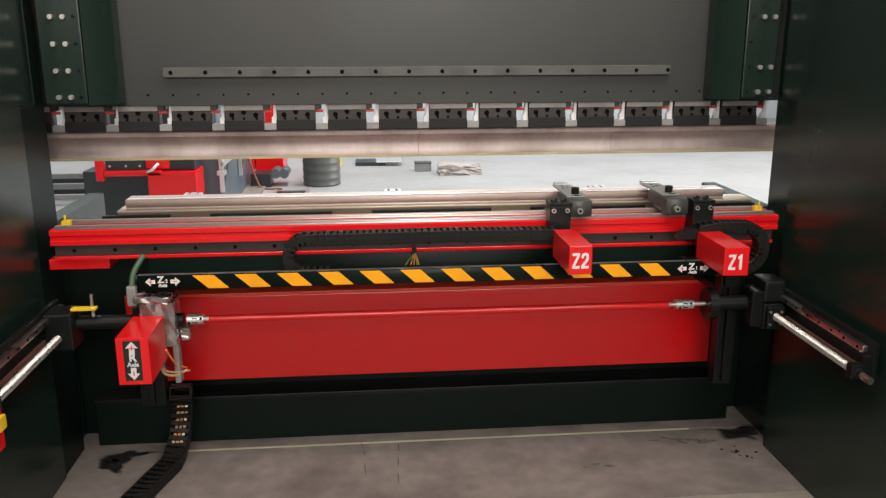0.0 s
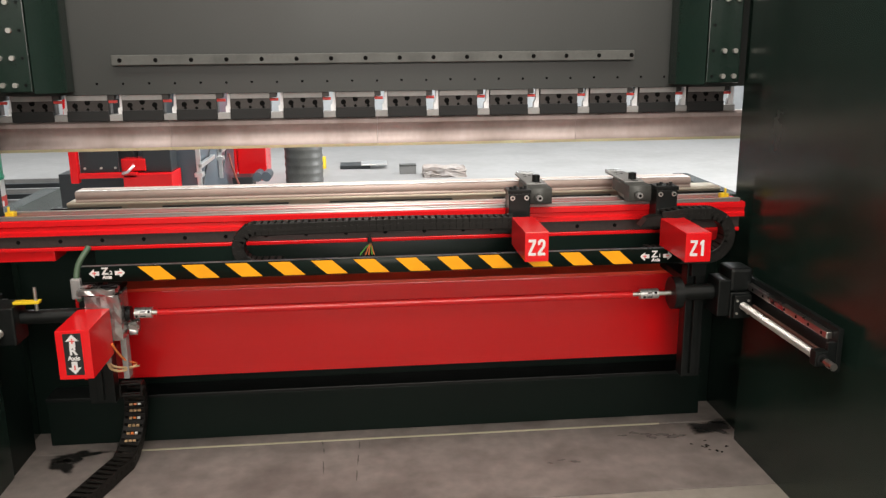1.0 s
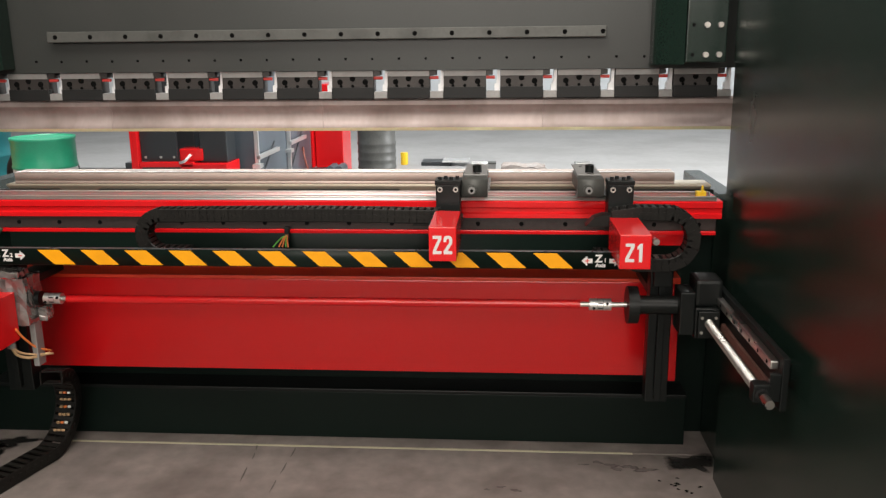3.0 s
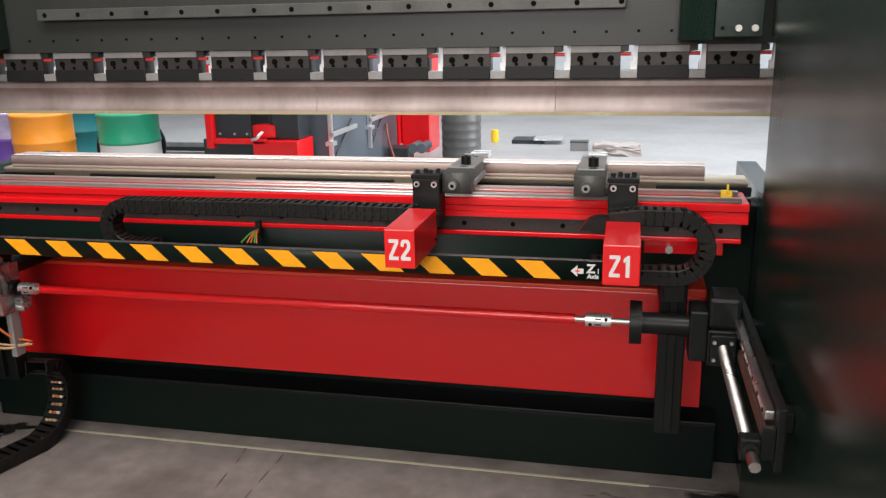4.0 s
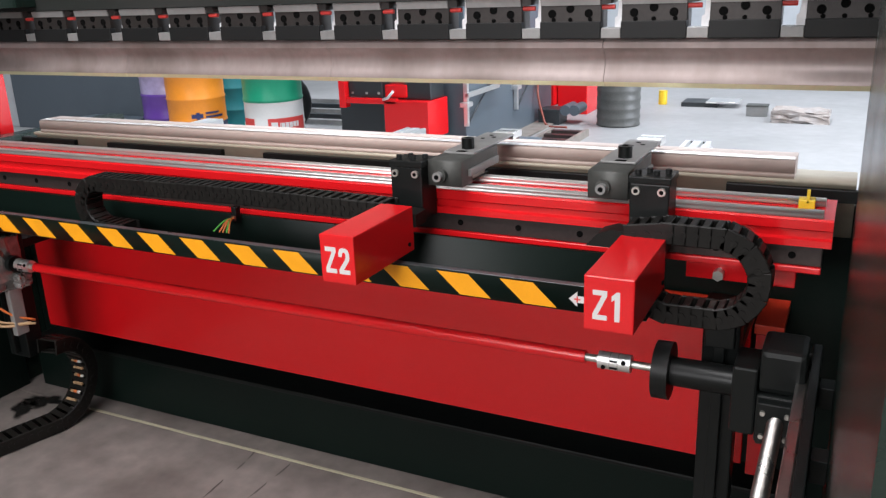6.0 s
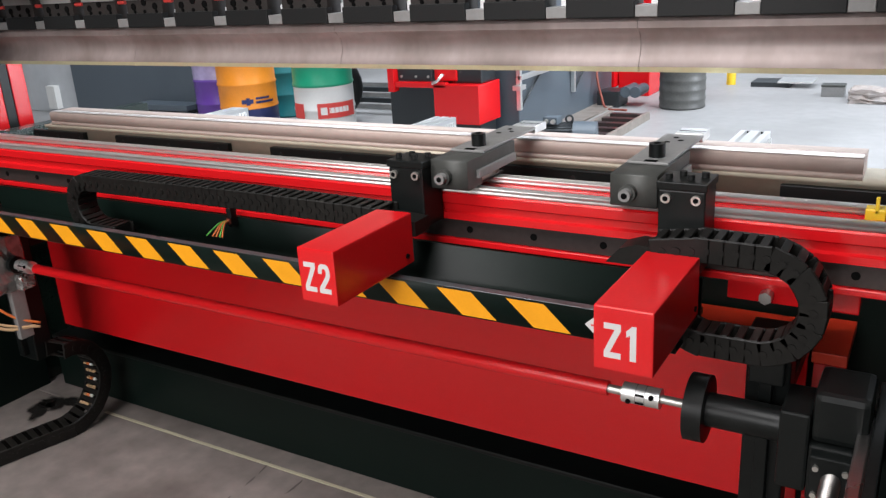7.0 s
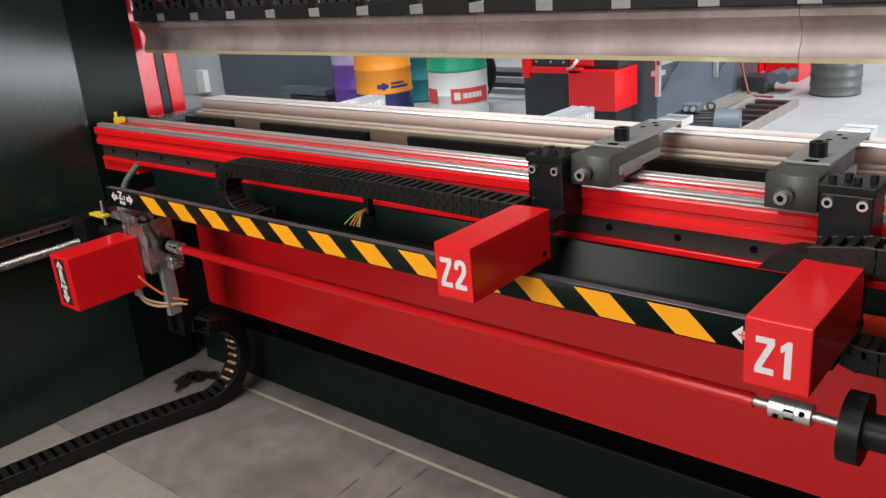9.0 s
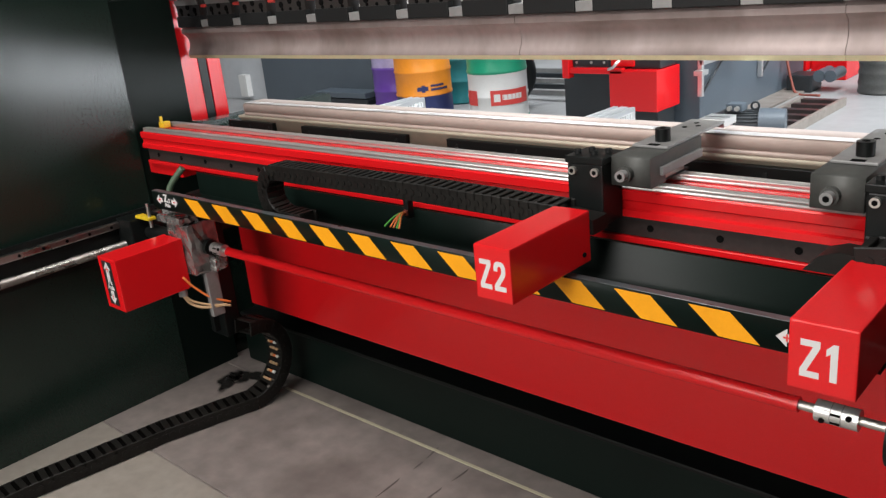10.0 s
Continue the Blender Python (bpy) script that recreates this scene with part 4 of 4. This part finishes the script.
drum(-4.53, 7.77, DRUM_ORANGE, "orange steel drum with a navy foot band", band=(-0.1, 0.32, NAVY), logo=[(-60, -51, 0.29, 0.33, NAVY), (-51, -44, 0.275, 0.345, NAVY), (-44, -38, 0.29, 0.33, NAVY), (-33, -4, 0.325, 0.345, NAVY), (-33, 6, 0.287, 0.308, NAVY)], h=0.74)
drum(-3.65, 7.87, DRUM_GREEN, "green steel drum with white and red printed band wrapped in film", band=(0.135, 0.60, PALE), logo=[(-66, 14, 0.165, 0.305, MARK), (-60, -48, 0.20, 0.27, PALE), (-44, -4, 0.212, 0.262, PALE), (-127, -94, 0.165, 0.305, MARK)], h=0.74)
drum(-5.05, 7.95, DRUM_PURPLE, "purple steel drum with film over its top", band=(0.66, 2, FILM), h=0.74)
drum(-0.76, 9.80, DRUM_GREY, "dull grey dented steel drum", r=0.222, h=0.70, ribs=5)
drum(-4.73, 8.6, TEAL, "teal steel drum half hidden", h=0.74)

wheel = thing("rubber_tyre", "black tyre leaning on edge behind a drum", "tyre", (-3.92, 8.3, 0))
part("tread", add_torus(bmesh.new(), (-3.92, 8.3, 0.34), (0.62, -0.78, 0.0), 0.265, 0.075), PLASTIC, wheel)
part("hub", cyl((-3.93, 8.32, 0.34), (-3.90, 8.27, 0.34), 0.2, n=32), CHARCOAL, wheel)
rack = thing("bar_rack", "dark steel bars stacked on a low rack", "rack", (-4.2, 10.0, 0))
for k in range(5):
    part("bar", box(-6.5, -2.9, 8.75 + 0.26 * k, 8.81 + 0.26 * k, 0.06 + 0.015 * k, 0.11 + 0.015 * k, b=0.004), CHARCOAL if k % 2 else GREY, rack)
for x in (-6.3, -4.4, -3.1):
    part("sleeper", box(x, x + 0.06, 8.7, 9.95, 0.0, 0.06, b=0.004), CHARCOAL, rack)
slab = thing("low_pallet", "dark grey sheet stack lying on the hall floor", "sheet stack", (-5.6, 7.5, 0))
for k in range(3):
    part("sheet", box(-6.3 + 0.02 * k, -5.35 - 0.03 * k, 7.75, 8.2, 0.07 * k, 0.07 * k + 0.06, b=0.004), (GREY, CHARCOAL, BLUEGREY)[k], slab)

mach = thing("press_machine", "blue-grey and red sheet-metal machine in the hall", "machine", (-2.3, 9.4, 0))
part("long_side", box(-2.15, -1.62, 7.92, 10.2, 0.0, 2.6, b=0.01), BLUEGREY, mach, "long blue-grey side panel")
part("front_panel", box(-2.84, -2.16, 7.80, 8.1, 0.0, 0.50, b=0.01), CHARCOAL, mach)
part("front_panel", box(-2.62, -2.16, 7.82, 8.1, 0.501, 2.6, b=0.01), CHARCOAL, mach)
part("control_box", box(-2.17, -1.75, 7.45, 7.83, 0.215, 0.535, b=0.008), RED, mach, "red control box")
part("post", box(-2.05, -1.78, 7.52, 7.80, 0.0, 0.215, b=0.01), CHARCOAL, mach)
part("red_rail", box(-2.545, -2.05, 7.45, 7.50, 0.505, 0.552, b=0.006), RED, mach)
part("red_stile", box(-2.61, -2.546, 7.44, 7.52, 0.465, 1.2, b=0.006), RED, mach)
plate = part("bolt_plate", box(-2.54, -2.21, 7.50, 7.53, 0.553, 0.9, b=0.004), CHARCOAL, mach)
for x in (-2.50, -2.36, -2.24):
    part("bolt", cyl((x, 7.492, 0.59), (x, 7.50, 0.59), 0.011, n=8), ZINC, plate)
part("red_arm", box(-2.20, -1.99, 7.53, 7.70, 0.552, 0.66, b=0.01), RED, mach)
part("latch", add_tube(bmesh.new(), [(-2.17, 7.44, 0.545), (-2.12, 7.43, 0.56), (-2.06, 7.43, 0.62)], 0.013), ALU, mach, "white latch")
part("upper_post", box(-2.02, -1.77, 7.55, 7.80, 0.536, 1.6, b=0.01), CHARCOAL, mach)
for k, y in enumerate((7.86, 9.04)):
    br = part("bracket", box(-1.615, -1.575, y, y + 0.035, 0.27 - 0.03 * k, 0.80, b=0.004), ALU, mach, "white bracket")
    part("brace", add_tube(bmesh.new(), [(-1.59, y + 0.02, 0.28 - 0.03 * k), (-1.59, y + 0.6, 0.62)], 0.009), CHARCOAL, br)
    part("top_arm", box(-1.60, -1.56, y, y + 0.7, 0.52, 0.56, b=0.004), ALU, br)
    part("boss", box(-1.63, -1.555, y - 0.04, y + 0.07, 0.44, 0.48, b=0.004), ALU, br)
part("base_strip", box(-1.619, -1.40, 7.93, 10.1, 0.0, 0.02, b=0.003), LADDER, mach, "tan concrete base strip")
fc = thing("red_cabinet", "red steel cabinet farther off", "cabinet", (-1.5, 10.5, 0))
part("body", box(-1.60, -1.26, 10.35, 10.9, 0.0, 1.1, b=0.01), RED, fc)
part("side_box", box(-1.76, -1.61, 10.25, 10.7, 0.10, 1.2, b=0.01), RED, fc)
hw = thing("hall_machine", "long blue-grey machine housing standing in the hall", "machine", (-6.5, 8.2, 0))
part("body", box(-7.55, -5.3, 8.0, 9.7, 0.0, 2.4, b=0.01), BLUEGREY, hw)
part("end_panel", box(-8.6, -7.551, 8.02, 9.6, 0.0, 2.2, b=0.01), HALLWALL, hw)
part("switch_box", box(-8.02, -7.86, 7.94, 8.019, 0.05, 0.33, b=0.005), PALE, hw)
fb = thing("toolbox", "small grey box on the hall floor", "box", (0.5, 10.65, 0))
part("body", box(0.395, 0.605, 10.6, 10.75, 0.0, 0.10, b=0.006), GREY, fb)
part("lid", box(0.39, 0.61, 10.595, 10.755, 0.1005, 0.118, b=0.005), FINGER, fb)
bag = thing("film_bundle", "bundle of clear film and tan packing on the floor", "bundle", (0.95, 10.35, 0))
part("packing", crumpled(0.68, 1.20, 10.25, 10.55, 0.0, 0.12, 9, 0.02), PACKING, bag)
sheet = thing("sheet_pile", "dark metal sheets lying far off on the floor", "sheet pile", (-0.2, 11.3, 0))
part("sheet", box(-0.38, 0.02, 11.15, 11.5, 0.0, 0.05, b=0.004), CHARCOAL, sheet)
part("sheet", box(-0.10, 0.25, 11.1, 11.45, 0.051, 0.07, b=0.004), ALU, sheet)
can = thing("yellow_can", "small yellow can far off on the floor", "can", (-0.62, 11.3, 0))
part("body", cyl((-0.62, 11.3, 0.0), (-0.62, 11.3, 0.16), 0.05, n=18), SENSOR, can)

mot = thing("electric_motor", "dark grey finned electric motor lying on the floor", "motor", (-1.0, 7.5, 0))
ma, mb = Vector((-1.27, 7.40, 0.15)), Vector((-0.77, 7.545, 0.15))


def along(t):
    return ma + (mb - ma) * t


part("body", cyl(along(0.16), along(0.62), 0.112, n=32), CHARCOAL, mot)
part("end_bell", cyl(along(0.0), along(0.16), 0.085, n=32, r2=0.122), CHARCOAL, mot)
part("fan_cowl", cyl(along(0.62), along(0.96), 0.128, n=32, r2=0.120), BLUEGREY, mot, "smooth blue-grey fan cowl")
for k in range(28):
    a = 2 * math.pi * k / 28
    side = Vector((0, 0, 1)) * math.sin(a) + (mb - ma).normalized().cross(Vector((0, 0, 1))) * math.cos(a)
    part("fin", add_tube(bmesh.new(), [along(0.17) + side * 0.115, along(0.61) + side * 0.115], 0.006, n=4), CHARCOAL, mot)
tb = along(0.32)
part("terminal_box", box(tb.x - 0.06, tb.x + 0.06, tb.y - 0.06, tb.y + 0.05, 0.262, 0.318, b=0.01), BLUEGREY, mot)
for dx in (-0.025, 0.03):
    part("gland", cyl((tb.x + dx, tb.y - 0.085, 0.288), (tb.x + dx, tb.y - 0.06, 0.288), 0.017, n=14), ZINC, mot)
te = along(0.56)
part("eyebolt", add_torus(bmesh.new(), (te.x, te.y, 0.295), (0.3, -0.95, 0), 0.026, 0.008), CHARCOAL, mot)
part("foot", box(tb.x - 0.12, tb.x + 0.14, tb.y - 0.09, tb.y + 0.12, 0.0, 0.045, b=0.004), BLACK, mot)
lad = thing("steel_ladder", "tan and brown steel ladder frame lying on the floor", "ladder", (-1.05, 8.4, 0))
for x in (-1.23, -0.88):
    part("stile", box(x - 0.018, x + 0.018, 7.75, 9.1, 0.0, 0.07, b=0.003), LADDER, lad)
for k in range(6):
    y = 7.88 + 0.225 * k
    part("rung", box(-1.212, -0.898, y, y + 0.075, 0.012, 0.058, b=0.003), STRIP, lad, "brown rusty rung")
box3 = thing("valve_unit", "small grey valve unit with loose cables on the floor", "valve", (-1.45, 9.75, 0))
part("body", box(-1.57, -1.34, 9.62, 9.9, 0.0, 0.16, b=0.01), CHARCOAL, box3)
for k in (0, 1):
    part("port", cyl((-1.29 + 0.10 * k, 9.66, 0.15), (-1.29 + 0.10 * k, 9.95, 0.15), 0.055, n=20), BLUEGREY, box3)
part("cable", add_tube(bmesh.new(), curve_pts([(-1.6, 9.7, 0.42), (-1.56, 9.6, 0.30), (-1.50, 9.56, 0.12), (-1.42, 9.5, 0.012), (-1.2, 9.45, 0.012)], 8), 0.012), WIRE_R, box3)
